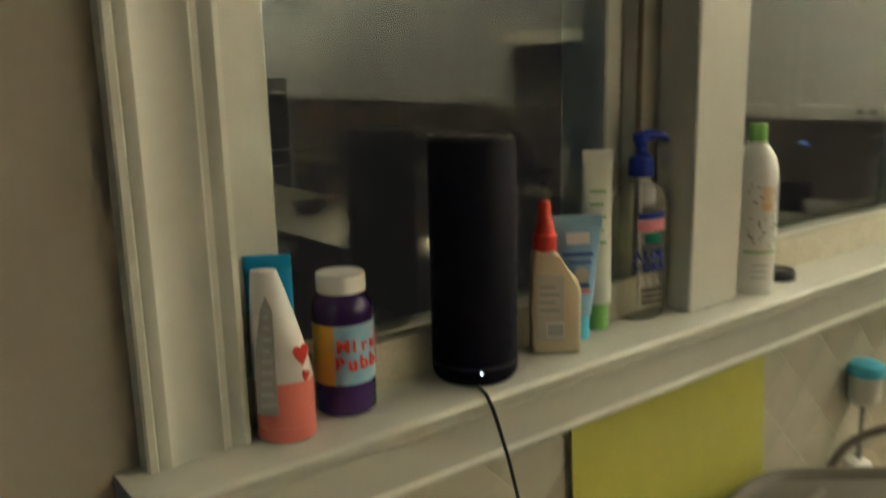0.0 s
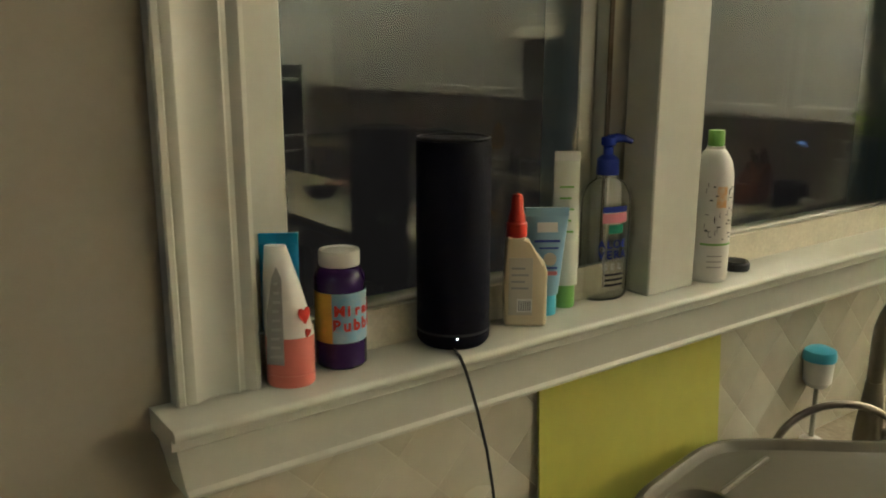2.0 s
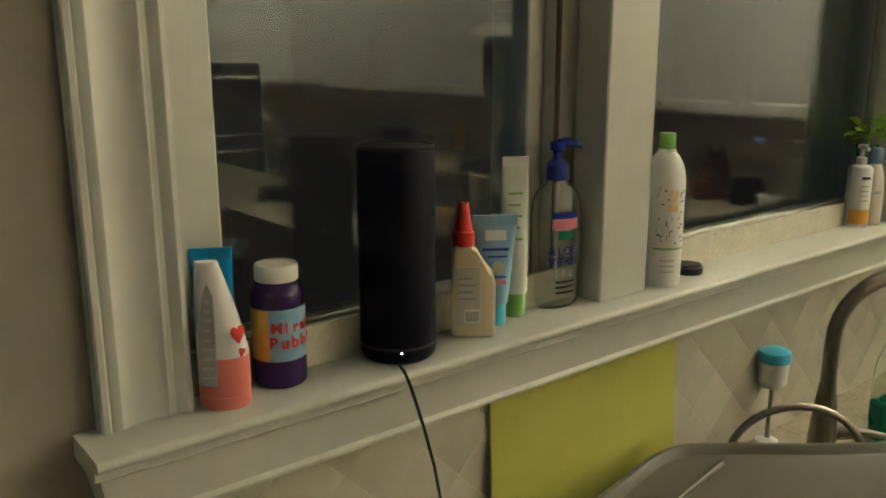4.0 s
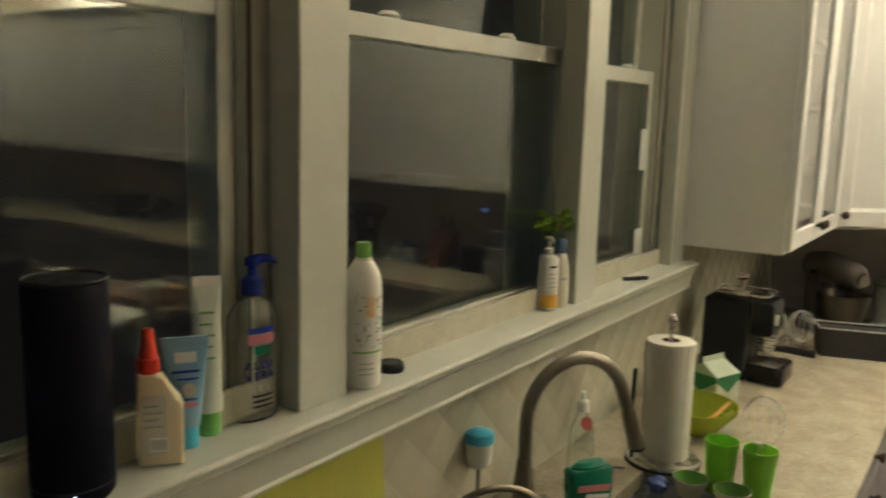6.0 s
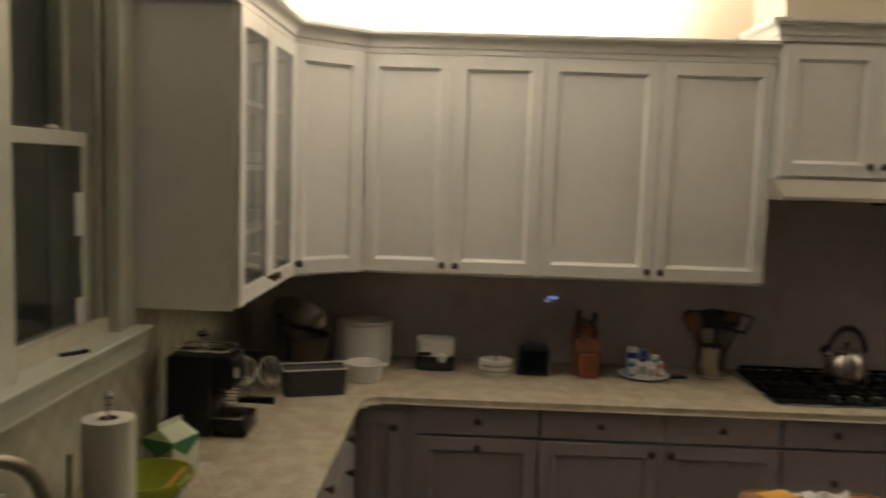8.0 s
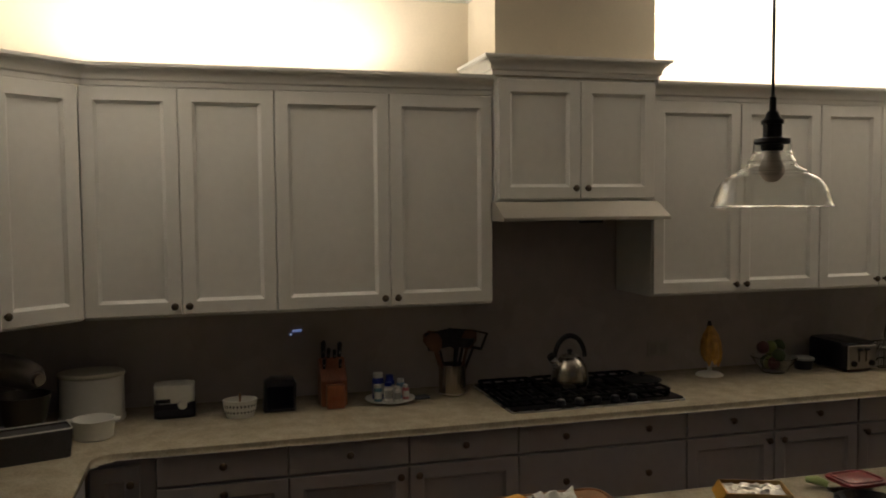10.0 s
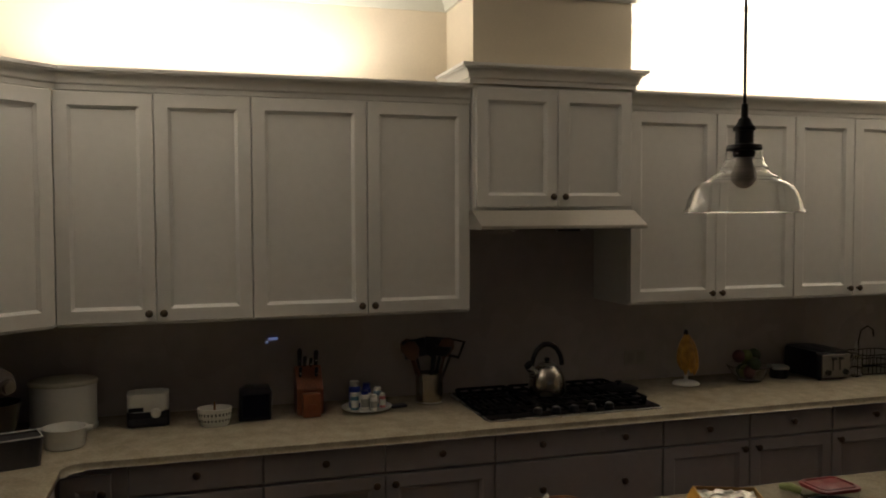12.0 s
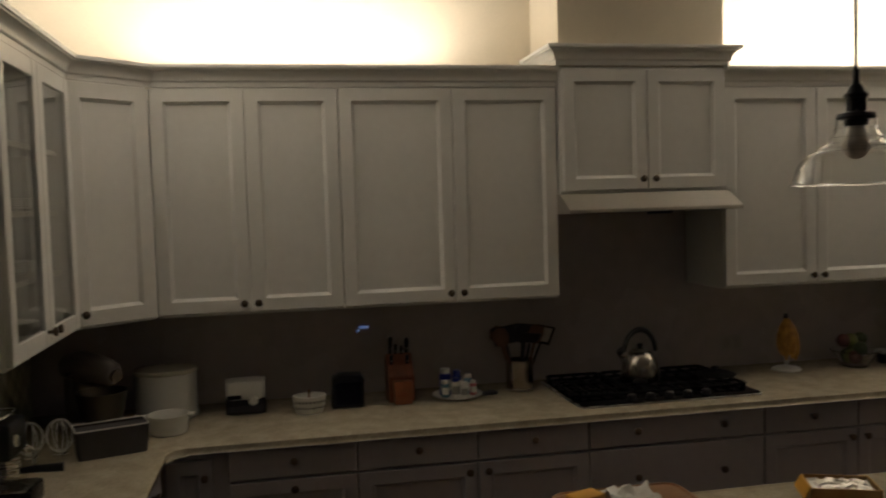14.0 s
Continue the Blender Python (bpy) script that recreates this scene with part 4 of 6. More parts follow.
dr = thing("dish_rack", on(-2.80, -0.19, CT, -11), "wire dish rack beside the sink", "dish rack")
for z, k in ((0.012, 0.92), (0.05, 0.97), (0.090, 1.0)):
    pts = [(x * k, y * k, z) for x, y in rounded(-0.28, 0.10, -0.17, 0.12, 0.04, 4)]
    part("hoop", tube(pts, 0.0028 if z < 0.08 else 0.004, 8, closed=True), RACKWIRE, dr)
for i in range(10):
    x = -0.24 + 0.034 * i
    for y, s in ((-0.168, 1), (0.118, 1)):
        part("wire", tube([(x, y, 0.090), (x * 0.94, y * 0.93, 0.012)], 0.0018, 6), RACKWIRE, dr)
for i in range(7):
    y = -0.12 + 0.034 * i
    part("wire", tube([(-0.277, y, 0.090), (-0.258, y, 0.012), (0.088, y, 0.012)], 0.0018, 6), RACKWIRE, dr)
for x, y in ((-0.22, -0.13), (-0.22, 0.09), (0.06, -0.13), (0.06, 0.09)):
    part("foot", lathe([(0, 0), (0.008, 0), (0.008, 0.014), (0, 0.014)], 12, x, y), BLACK, dr)

# grey tray with a cup well, laid on the rack to dry
tr = thing("high_chair_tray", pose(-2.66, -0.22, 1.030, 0, 0, 0), "grey plastic high-chair tray with a cup well, drying", "tray")
edge = [(-0.325, 0.10), (-0.32, 0.17), (-0.19, 0.197), (-0.085, 0.215), (-0.015, 0.18), (0.14, 0.045), (0.31, -0.05), (0.35, -0.10), (0.30, -0.20), (0.12, -0.25), (-0.10, -0.20), (-0.27, -0.05)]
for _ in range(3):
    edge = [q for a, b in zip(edge, edge[1:] + edge[:1]) for q in ((a[0] * 0.75 + b[0] * 0.25, a[1] * 0.75 + b[1] * 0.25), (a[0] * 0.25 + b[0] * 0.75, a[1] * 0.25 + b[1] * 0.75))]
bm = bmesh.new()
loops = []
for inset, z in ((0.004, -0.020), (0.0, -0.010), (0.001, -0.003), (0.005, 0.0), (0.011, 0.0), (0.015, -0.003), (0.020, -0.012), (0.030, -0.015)):
    ring = []
    for k, q in enumerate(edge):
        a, b = Vector(edge[k - 2]), Vector(edge[(k + 2) % len(edge)])
        d = (b - a).normalized()
        ring.append(bm.verts.new((q[0] + d.y * inset, q[1] - d.x * inset, z)))
    loops.append(ring)
for a, b in zip(loops, loops[1:]):
    for i in range(len(a)):
        bm.faces.new((a[i], a[(i + 1) % len(a)], b[(i + 1) % len(a)], b[i]))
bm.faces.new(loops[-1])
bm.faces.new(loops[0][::-1])
part("shell", bm, TRAY, tr)
part("ridge", tube([(-0.040, 0.140, -0.014), (-0.12, 0.128, -0.013), (-0.205, 0.115, -0.014)], 0.0045, 10), TRAY, tr)
part("cup_well", lathe([(0.034, -0.0155), (0.042, -0.012), (0.043, 0.004), (0.040, 0.007), (0.036, 0.006), (0.033, 0.001), (0.031, -0.012), (0, -0.0135)], 36, -0.256, 0.098, 1.12, 1.0), TRAY, tr, "raised round cup well")

# pot with an arched handle standing behind the tray
pt = thing("pot", on(-2.548, -0.112, CT), "steel pot with an arched handle drying by the sink", "pot")
part("bowl", lathe([(0, 0.002), (0.07, 0.0), (0.085, 0.014), (0.095, 0.048), (0.098, 0.050), (0.093, 0.051), (0.082, 0.016), (0, 0.006)], 40, 0, 0, 1, 0.75), STEEL, pt)
dv = Vector((0.76, -0.65, 0))
part("arched_handle", tube([tuple(dv * (0.105 * math.cos(radians(a))) + Vector((0, 0, 0.066 + 0.094 * math.sin(radians(a))))) for a in range(-20, 201, 10)], 0.0060, 10), NICKEL, pt)

# faucet
fa = thing("faucet", on(-2.396, -0.080, CT), "brushed nickel gooseneck kitchen faucet", "faucet")
dv = Vector((0.86, -0.51, 0))
part("base_plate", lathe([(0, 0), (0.030, 0), (0.031, 0.004), (0.027, 0.010), (0, 0.010)], 32), NICKEL, fa)
part("body", lathe([(0.024, 0.009), (0.023, 0.05), (0.020, 0.09), (0.0155, 0.13), (0.0135, 0.15), (0, 0.15)], 32), NICKEL, fa)
R_ = 0.108
pts = [(0, 0, 0.145), (0, 0, 0.19)] + [tuple(dv * (R_ - R_ * math.cos(radians(a))) + Vector((0, 0, 0.222 + R_ * math.sin(radians(a))))) for a in range(0, 166, 11)]
end = Vector(pts[-1])
dn = (Vector(pts[-1]) - Vector(pts[-2])).normalized()
pts.append(tuple(end + dn * 0.035))
part("neck", tube(pts, 0.0125, 16), NICKEL, fa)
q = end + dn * 0.033
part("spray_head", tube([tuple(q), tuple(q + dn * 0.01), tuple(q + dn * 0.055), tuple(q + dn * 0.085)], [0.0135, 0.0150, 0.0165, 0.0185], 18), NICKEL, fa)
part("nozzle_ring", tube([tuple(q + dn * 0.085), tuple(q + dn * 0.091)], 0.0165, 18), BLACK, fa)
hv = Vector((0.75, -0.66, 0))
part("valve", tube([tuple(hv * 0.018 + Vector((0, 0, 0.062))), tuple(hv * 0.045 + Vector((0, 0, 0.064)))], 0.0150, 16), NICKEL, fa)
part("lever", tube([tuple(hv * 0.045 + Vector((0, 0, 0.064))), tuple(hv * 0.075 + Vector((0, 0, 0.060))), tuple(hv * 0.125 + Vector((0, 0, 0.050)))], [0.008, 0.006, 0.0045], 12), NICKEL, fa)

# dish wand with a cyan top
dw = thing("dish_wand", on(-2.392, 0.020, CT), "white bottle brush with cyan top standing by the tiles", "brush")
part("stand", lathe([(0, 0), (0.020, 0), (0.020, 0.006), (0.006, 0.012), (0, 0.012)], 20), WHITE, dw)
part("stem", tube([(0, 0, 0.010), (0.002, 0, 0.11)], 0.0045, 10), CLOUDY, dw)
part("holder", lathe([(0, 0.105), (0.016, 0.108), (0.024, 0.118), (0.026, 0.160), (0, 0.160)], 28), WHITE, dw)
bm = lathe([(0, 0.158), (0.028, 0.158), (0.029, 0.164), (0.027, 0.176), (0.014, 0.182), (0, 0.183)], 28)
part("cap", bm, CYAN, dw, "cyan cap")

# soap bottle and green sponge caddy
sb = thing("dish_soap_bottle", on(-2.130, -0.070, CT), "clear dish soap bottle with red label spot", "bottle")
part("body", lathe([(0, 0), (0.030, 0), (0.033, 0.004), (0.033, 0.09), (0.028, 0.125), (0.015, 0.155), (0.012, 0.165), (0.0105, 0.165), (0.013, 0.152), (0.026, 0.122), (0.031, 0.088), (0.031, 0.006), (0, 0.004)], 36, 0, 0, 1.1, 0.75), CLEARP, sb)
part("cap", lathe([(0.013, 0.163), (0.014, 0.165), (0.012, 0.185), (0.006, 0.190), (0.005, 0.205), (0, 0.206)], 20), WHITE, sb)
part("red_spot", lathe([(0, 0), (0.014, 0), (0.014, 0.0008), (0, 0.001)], 24), mat("dark_red_print", (0.30, 0.04, 0.03), 0.4), sb, "", pose(-0.011, -0.0155, 0.142, 68, 0, -33))
gs = thing("sponge_caddy", on(-2.192, -0.118, CT, -30), "green scrub pack with pink stripe on the worktop", "sponge pack")
part("pack", flipped(prism([(-0.046, 0.004), (-0.040, 0.0), (0.040, 0.0), (0.046, 0.004), (0.050, 0.070), (0.044, 0.076), (-0.044, 0.076), (-0.050, 0.070)], -0.018, 0.018, 0.005, 2), Matrix.Rotation(radians(90), 4, "X")), DKGREEN, gs)
part("pink_stripe", B(-0.040, 0.036, -0.0200, -0.0184, 0.030, 0.043), PINK, gs, "", pose(0, 0, 0, 0, 5, 0))
part("white_stripe", B(-0.020, 0.036, -0.0200, -0.0184, 0.016, 0.024), WHITE, gs, "", pose(0, 0, 0, 0, 8, 0))
rng = random.Random(3)
part("scrub_top", lathe([(0.040, 0.072), (0.042, 0.080), (0.030, 0.088), (0, 0.090)], 14, 0, 0, 1, 0.4), DKGREEN, gs)
part("brush_handle", tube([(0.03, -0.01, 0.074), (0.075, -0.016, 0.066)], 0.003, 8), DARKPRINT, gs)

# paper towel on its stand
ptw = thing("paper_towel_holder", on(-1.900, -0.170, CT), "paper towel roll on a steel stand", "paper towel")
part("base", lathe([(0, 0), (0.078, 0), (0.082, 0.004), (0.080, 0.012), (0.060, 0.016), (0, 0.017)], 44), STEEL, ptw)
part("base_ring", lathe([(0.079, 0.001), (0.084, 0.001), (0.084, 0.008), (0.079, 0.008)], 44), BLACK, ptw)
bm = lathe([(0.020, 0.018), (0.052, 0.018), (0.0535, 0.021), (0.0535, 0.281), (0.052, 0.284), (0.020, 0.284)], 48)
rl = part("roll", bm, PAPER, ptw, "white quilted paper roll")
part("core", lathe([(0.0195, 0.016), (0.0195, 0.2845), (0.018, 0.2845), (0.018, 0.016)], 32), mat("cardboard", (0.20, 0.14, 0.09), 0.9), rl)
part("loose_sheet", flipped(prism([(0.0537 * math.cos(radians(a)), 0.0537 * math.sin(radians(a))) for a in range(-75, 10, 9)] + [(0.068, 0.033)] + [(0.070, 0.032)] + [(0.055 * math.cos(radians(a)), 0.055 * math.sin(radians(a))) for a in range(9, -80, -9)], 0.019, 0.282), Matrix.Rotation(radians(-45), 4, "Z")), PAPER, rl)
part("rod", tube([(0, 0, 0.015), (0, 0, 0.325)], 0.0055, 12), STEEL, ptw)
part("finial", lathe([(0, 0.322), (0.009, 0.324), (0.010, 0.334), (0.006, 0.342), (0, 0.344)], 16), STEEL, ptw)
part("tension_arm", tube([(-0.050, 0.055, 0.012), (-0.054, 0.060, 0.10), (-0.052, 0.058, 0.22)], 0.004, 8), BLACK, ptw)

# lime bowl, carton, green cups
lbw = thing("lime_bowl", on(-1.655, -0.155, CT) @ Matrix.Diagonal((0.93, 0.93, 0.72, 1.0)), "lime green bowl behind the paper towel", "bowl")
part("bowl", lathe([(0, 0), (0.045, 0), (0.05, 0.004), (0.085, 0.075), (0.088, 0.095), (0.084, 0.095), (0.080, 0.076), (0.046, 0.008), (0, 0.006)], 36, 0, 0, 1.38, 1.38), LIMEBOWL, lbw)
part("wooden_spoon", tube([(-0.055, -0.035, 0.045), (-0.005, -0.058, 0.058), (0.055, -0.085, 0.100)], [0.012, 0.006, 0.006], 10), ORANGE, lbw)
ctn = thing("milk_carton", on(-1.475, -0.150, CT, -20) @ Matrix.Diagonal((1.06, 1.06, 0.95, 1.0)), "white carton with a green band and folded top", "carton")
part("box", B(-0.048, 0.048, -0.048, 0.048, 0, 0.112, 0.003), mat("carton_print", (0.66, 0.64, 0.55), 0.5, scale=30, bump=0.0, col2=(0.50, 0.50, 0.40)), ctn)
bm = bmesh.new()
vs = [bm.verts.new(p) for p in ((-0.048, -0.048, 0.112), (0.048, -0.048, 0.112), (0.048, 0.048, 0.112), (-0.048, 0.048, 0.112), (-0.044, 0, 0.142), (0.044, 0, 0.142), (0.044, 0.002, 0.158), (-0.044, 0.002, 0.158))]
for f in ((0, 1, 5, 4), (2, 3, 4, 5), (1, 2, 5), (3, 0, 4), (4, 5, 6, 7), (0, 3, 2, 1)):
    bm.faces.new([vs[i] for i in f])
part("gable", bm, mat("carton_top", (0.42, 0.47, 0.34), 0.5), ctn, "pale folded gable top")
part("green_flap", flipped(prism([(-0.047, 0.112), (-0.047, 0.097), (0, 0.062), (0.047, 0.097), (0.047, 0.112)], -0.0006, 0.0006), pose(-0.0487, 0, 0, 90, 0, 90)), mat("carton_flap_green", (0.03, 0.16, 0.06), 0.5), ctn)
part("green_flap", flipped(prism([(-0.047, 0.112), (-0.047, 0.097), (0, 0.062), (0.047, 0.097), (0.047, 0.112)], -0.0006, 0.0006), pose(0, -0.0487, 0, 90, 0, 0)), bpy.data.materials["carton_flap_green"], ctn)
cup = thing("green_tumbler", on(-1.975, -0.318, CT), "bright green plastic tumbler drying", "tumbler", "green tumblers")
part("wall", lathe([(0, 0.0), (0.024, 0.0), (0.026, 0.002), (0.035, 0.108), (0.0355, 0.112), (0.0335, 0.112), (0.0245, 0.006), (0, 0.005)], 36), LIME, cup)
copy_thing(cup, on(-1.975, -0.395, CT))
wk = thing("wire_whisk", on(-1.972, -0.394, CT + 0.008), "wire balloon whisk standing handle down in a green tumbler", "whisk")
part("handle", tube([(0.006, 0.004, 0.0), (0.0, 0.0, 0.115)], [0.007, 0.006], 12), STEEL, wk)
for k in range(6):
    aa = radians(30 * k)
    part("wire", tube([(0.042 * math.sin(radians(b)) * math.cos(aa), 0.042 * math.sin(radians(b)) * math.sin(aa), 0.162 - 0.052 * math.cos(radians(b))) for b in range(0, 360, 20)], 0.0006, 6, closed=True), STEEL, wk)
sbw = thing("small_bowl", on(-2.034, -0.276, CT), "small white bowl with green inside", "bowl", "small bowls")
part("outside", lathe([(0, 0), (0.022, 0), (0.024, 0.003), (0.036, 0.034), (0.037, 0.040), (0.0355, 0.040), (0.034, 0.034)], 32), OFFWHITE, sbw)
part("inside", lathe([(0.0352, 0.0395), (0.033, 0.032), (0.022, 0.006), (0, 0.004)], 32), GREEN, sbw, "green lining")
copy_thing(sbw, on(-2.040, -0.362, CT))
sc = thing("blue_scrubber", on(-2.055, -0.215, CT), "small crumpled blue scrubber", "scrubber")
bm = bmesh.new()
bmesh.ops.create_icosphere(bm, subdivisions=3, radius=0.020)
for v in bm.verts:
    v.co *= 1 + 0.35 * noise.noise(v.co * 90)
    v.co.z = (v.co.z + 0.018) * 0.8
part("mesh_ball", bm, mat("scrub_blue", (0.10, 0.14, 0.36), 0.6, scale=200, var=0.3, bump=0.3), sc)

# ---- corner and cooktop wall ----
em = thing("espresso_machine", on(-1.103, -0.045, CT) @ Matrix.Diagonal((0.64, 0.78, 1.0, 1.0)), "black espresso machine with chrome parts", "coffee machine")
part("back_tank", B(-0.115, 0.115, -0.150, 0.025, 0.0, 0.245, 0.012, 3), BLACK, em)
part("head", B(-0.114, 0.114, -0.235, -0.1515, 0.145, 0.244, 0.014, 3), BLACK, em)
part("drip_tray", B(-0.105, 0.105, -0.285, -0.1515, 0.0, 0.055, 0.008, 2), BLACKGLOSS, em)
part("drip_grid", B(-0.095, 0.095, -0.270, -0.156, 0.054, 0.058, 0.001), STEEL, em)
part("group_head", lathe([(0, 0.110), (0.032, 0.110), (0.034, 0.118), (0.034, 0.146), (0, 0.146)], 28, 0, -0.200), STEEL, em)
pf = part("portafilter", lathe([(0, 0.086), (0.030, 0.086), (0.032, 0.094), (0.032, 0.109), (0, 0.109)], 28, 0, -0.200), STEEL, em)
part("portafilter_handle", tube([(0.0, -0.230, 0.098), (0.005, -0.28, 0.100), (0.012, -0.375, 0.098)], [0.008, 0.011, 0.013], 12), BLACK, pf)
part("steam_wand", tube([(0.085, -0.225, 0.16), (0.095, -0.255, 0.14), (0.097, -0.262, 0.07)], 0.005, 10), STEEL, em)
part("dial", flipped(lathe([(0, 0), (0.018, 0), (0.016, 0.014), (0, 0.015)], 20), Matrix.Translation((-0.06, -0.235, 0.195)) @ Matrix.Rotation(radians(90), 4, "X")), STEEL, em)
part("cup_rail", tube([(x, y, 0.262) for x, y in rounded(-0.10, 0.10, -0.21, 0.0, 0.03, 4)], 0.0035, 8, closed=True), STEEL, em)
tmp = thing("tamper", on(-1.095, -0.115, CT + 0.2455), "steel tamper standing on the espresso machine", "tamper")
part("foot", lathe([(0, 0), (0.026, 0), (0.026, 0.010), (0.010, 0.016), (0, 0.016)], 24), STEEL, tmp)
part("grip", lathe([(0.008, 0.015), (0.007, 0.035), (0.016, 0.052), (0.018, 0.060), (0.012, 0.068), (0, 0.070)], 20), STEEL, tmp)
for i, (x, y) in enumerate(((-0.62, -0.115), (-0.60, -0.205))):
    wk = thing("wire_whisk", on(x, y, CT), "pale wire whisk head standing in the corner", "whisk", "whisk heads")
    part("hub", lathe([(0, 0), (0.022, 0), (0.020, 0.012), (0, 0.014)], 20), STEEL, wk)
    for k in range(4):
        aa = radians(45 * k)
        part("wire", tube([(0.045 * math.sin(radians(b)) * math.cos(aa), 0.045 * math.sin(radians(b)) * math.sin(aa), 0.065 - 0.055 * math.cos(radians(b))) for b in range(0, 361, 24)][:-1], 0.002, 6, closed=True), WHITE, wk)

mx_ = thing("stand_mixer", on(-0.285, -0.215, CT, -135), "dark stand mixer with a steel bowl in the corner", "stand mixer")
DARKMIX = mat("mixer_enamel", (0.15, 0.132, 0.120), 0.3, scale=30, var=0.05, bump=0.01)
part("foot", prism(rounded(-0.075, 0.20, -0.09, 0.09, 0.06), 0, 0.035, 0.01, 3), DARKMIX, mx_)
part("column", flipped(prism(rounded(-0.065, 0.02, -0.05, 0.05, 0.03), 0.034, 0.20, 0.008, 2), Matrix.Identity(4)), DARKMIX, mx_)
bm = tube([(-0.09, 0, 0.225), (-0.07, 0, 0.232), (0.0, 0, 0.238), (0.10, 0, 0.235), (0.17, 0, 0.228), (0.20, 0, 0.224)], [0.03, 0.052, 0.060, 0.056, 0.048, 0.03], 24)
part("head", bm, DARKMIX, mx_)
part("hub_cap", tube([(0.196, 0, 0.224), (0.216, 0, 0.222)], 0.022, 20), RACKWIRE, mx_)
part("bowl", lathe([(0, 0.036), (0.055, 0.036), (0.075, 0.07), (0.092, 0.155), (0.094, 0.158), (0.089, 0.158), (0.070, 0.072), (0, 0.044)], 36, 0.115, 0), mat("dull_steel", (0.12, 0.11, 0.10), 0.4, 1.0), mx_)
part("speed_lever", tube([(0.02, -0.06, 0.225), (0.02, -0.075, 0.222)], 0.007, 10), BLACK, mx_)

bx = thing("storage_basket", pose(-0.635, -0.375, CT, 0, 0, -72), "charcoal fabric basket with a pale lining", "basket")
bm = bmesh.new()
lo, hi = rounded(-0.108, 0.108, -0.052, 0.052, 0.012, 3), rounded(-0.118, 0.118, -0.060, 0.060, 0.014, 3)
inn = rounded(-0.114, 0.114, -0.056, 0.056, 0.012, 3)
rg = [[bm.verts.new((x, y, z)) for x, y in r] for r, z in ((lo, 0.0), (hi, 0.094), (inn, 0.096), (inn, 0.088))]
for a, b in zip(rg, rg[1:]):
    for i in range(len(a)):
        bm.faces.new((a[i], a[(i + 1) % len(a)], b[(i + 1) % len(a)], b[i]))
bm.faces.new(rg[0][::-1])
bm.faces.new(rg[-1])
part("shell", bm, DARKBOX, bx)
part("pale_rim", tube([(x, y, 0.097) for x, y in rounded(-0.115, 0.115, -0.057, 0.057, 0.012, 3)], 0.0022, 6, closed=True), WHITE, bx)
wbw = thing("white_pot", on(-0.430, -0.535, CT), "small white casserole dish", "dish")
part("dish", lathe([(0, 0), (0.060, 0), (0.066, 0.004), (0.073, 0.062), (0.076, 0.070), (0.071, 0.070), (0.068, 0.062), (0.062, 0.008), (0, 0.006)], 40), WHITE, wbw)
for sx in (-1, 1):
    part("lug", flipped(B(-0.022, 0.022, -0.010, 0.012, 0.058, 0.068, 0.003), pose(0, sx * 0.083, 0)), WHITE, wbw)
bc = thing("bread_bin", on(-0.170, -0.497, CT), "large oval white enamel canister against the backsplash", "canister")
part("box", lathe([(0, 0.0), (0.118, 0.0), (0.122, 0.004), (0.122, 0.018), (0.119, 0.021), (0.119, 0.170), (0.117, 0.174), (0, 0.174)], 48, 0, 0, 0.80, 1.0), WHITE, bc)
part("lid", lathe([(0, 0.1745), (0.121, 0.1745), (0.124, 0.178), (0.124, 0.186), (0.120, 0.191), (0.060, 0.195), (0, 0.196)], 48, 0, 0, 0.80, 1.0), OFFWHITE, bc)

ra = thing("food_chopper", on(-0.185, -0.803, CT), "white and black countertop food chopper", "kitchen appliance")
part("base", prism(rounded(-0.06, 0.06, -0.078, 0.078, 0.02), 0, 0.058, 0.005, 2), BLACK, ra)
part("upper_shell", prism(rounded(-0.058, 0.058, -0.076, 0.076, 0.022), 0.059, 0.128, 0.012, 3), WHITE, ra)
part("dial", flipped(lathe([(0, 0), (0.019, 0), (0.019, 0.010), (0.014, 0.016), (0, 0.016)], 24), Matrix.Translation((-0.0605, -0.030, 0.055)) @ Matrix.Rotation(radians(-90), 4, "Y")), WHITE, ra, "round white dial")
part("front_plate", B(-0.0625, -0.0600, 0.015, 0.070, 0.062, 0.078, 0.001), BLACK, ra)
part("front_plate", B(-0.0625, -0.0600, -0.070, 0.070, 0.012, 0.034, 0.001), DARKPRINT, ra)

lw = thing("lattice_basket", on(-0.285, -1.050, CT), "small white pierced ceramic basket", "basket")
bm = lathe([(0, 0), (0.050, 0), (0.062, 0.030), (0.066, 0.068), (0.063, 0.070), (0.058, 0.032), (0.046, 0.006), (0, 0.005)], 40, 0, 0, 0.8, 1.0)
part("bowl", bm, WHITE, lw)
for i in range(11):
    aa = 115 + 13 * i
    for z, rr in ((0.048, 0.0649), (0.026, 0.0614)):
        part("hole", band(rr, z - 0.005, z + 0.005, aa, aa + 6, 3, 0.8, 1.0), DARKPRINT, lw)
part("upright_handle", B(-0.004, 0.004, -0.004, 0.004, 0.005, 0.092, 0.001), WOODLT, lw)

bk = thing("black_speaker", on(-0.225, -1.207, CT), "small black loudspeaker on the worktop", "speaker")
part("cabinet", flipped(prism([(-0.064, 0.0), (0.058, 0.0), (0.062, 0.004), (0.066, 0.110), (0.056, 0.130), (-0.030, 0.134), (-0.060, 0.118), (-0.066, 0.010)], -0.045, 0.045, 0.008, 2), Matrix.Rotation(radians(-90), 4, "Z") @ Matrix.Rotation(radians(90), 4, "X")), BLACK, bk)
part("grille", B(-0.0478, -0.0455, -0.052, 0.052, 0.012, 0.105, 0.004), SPEAKER, bk)

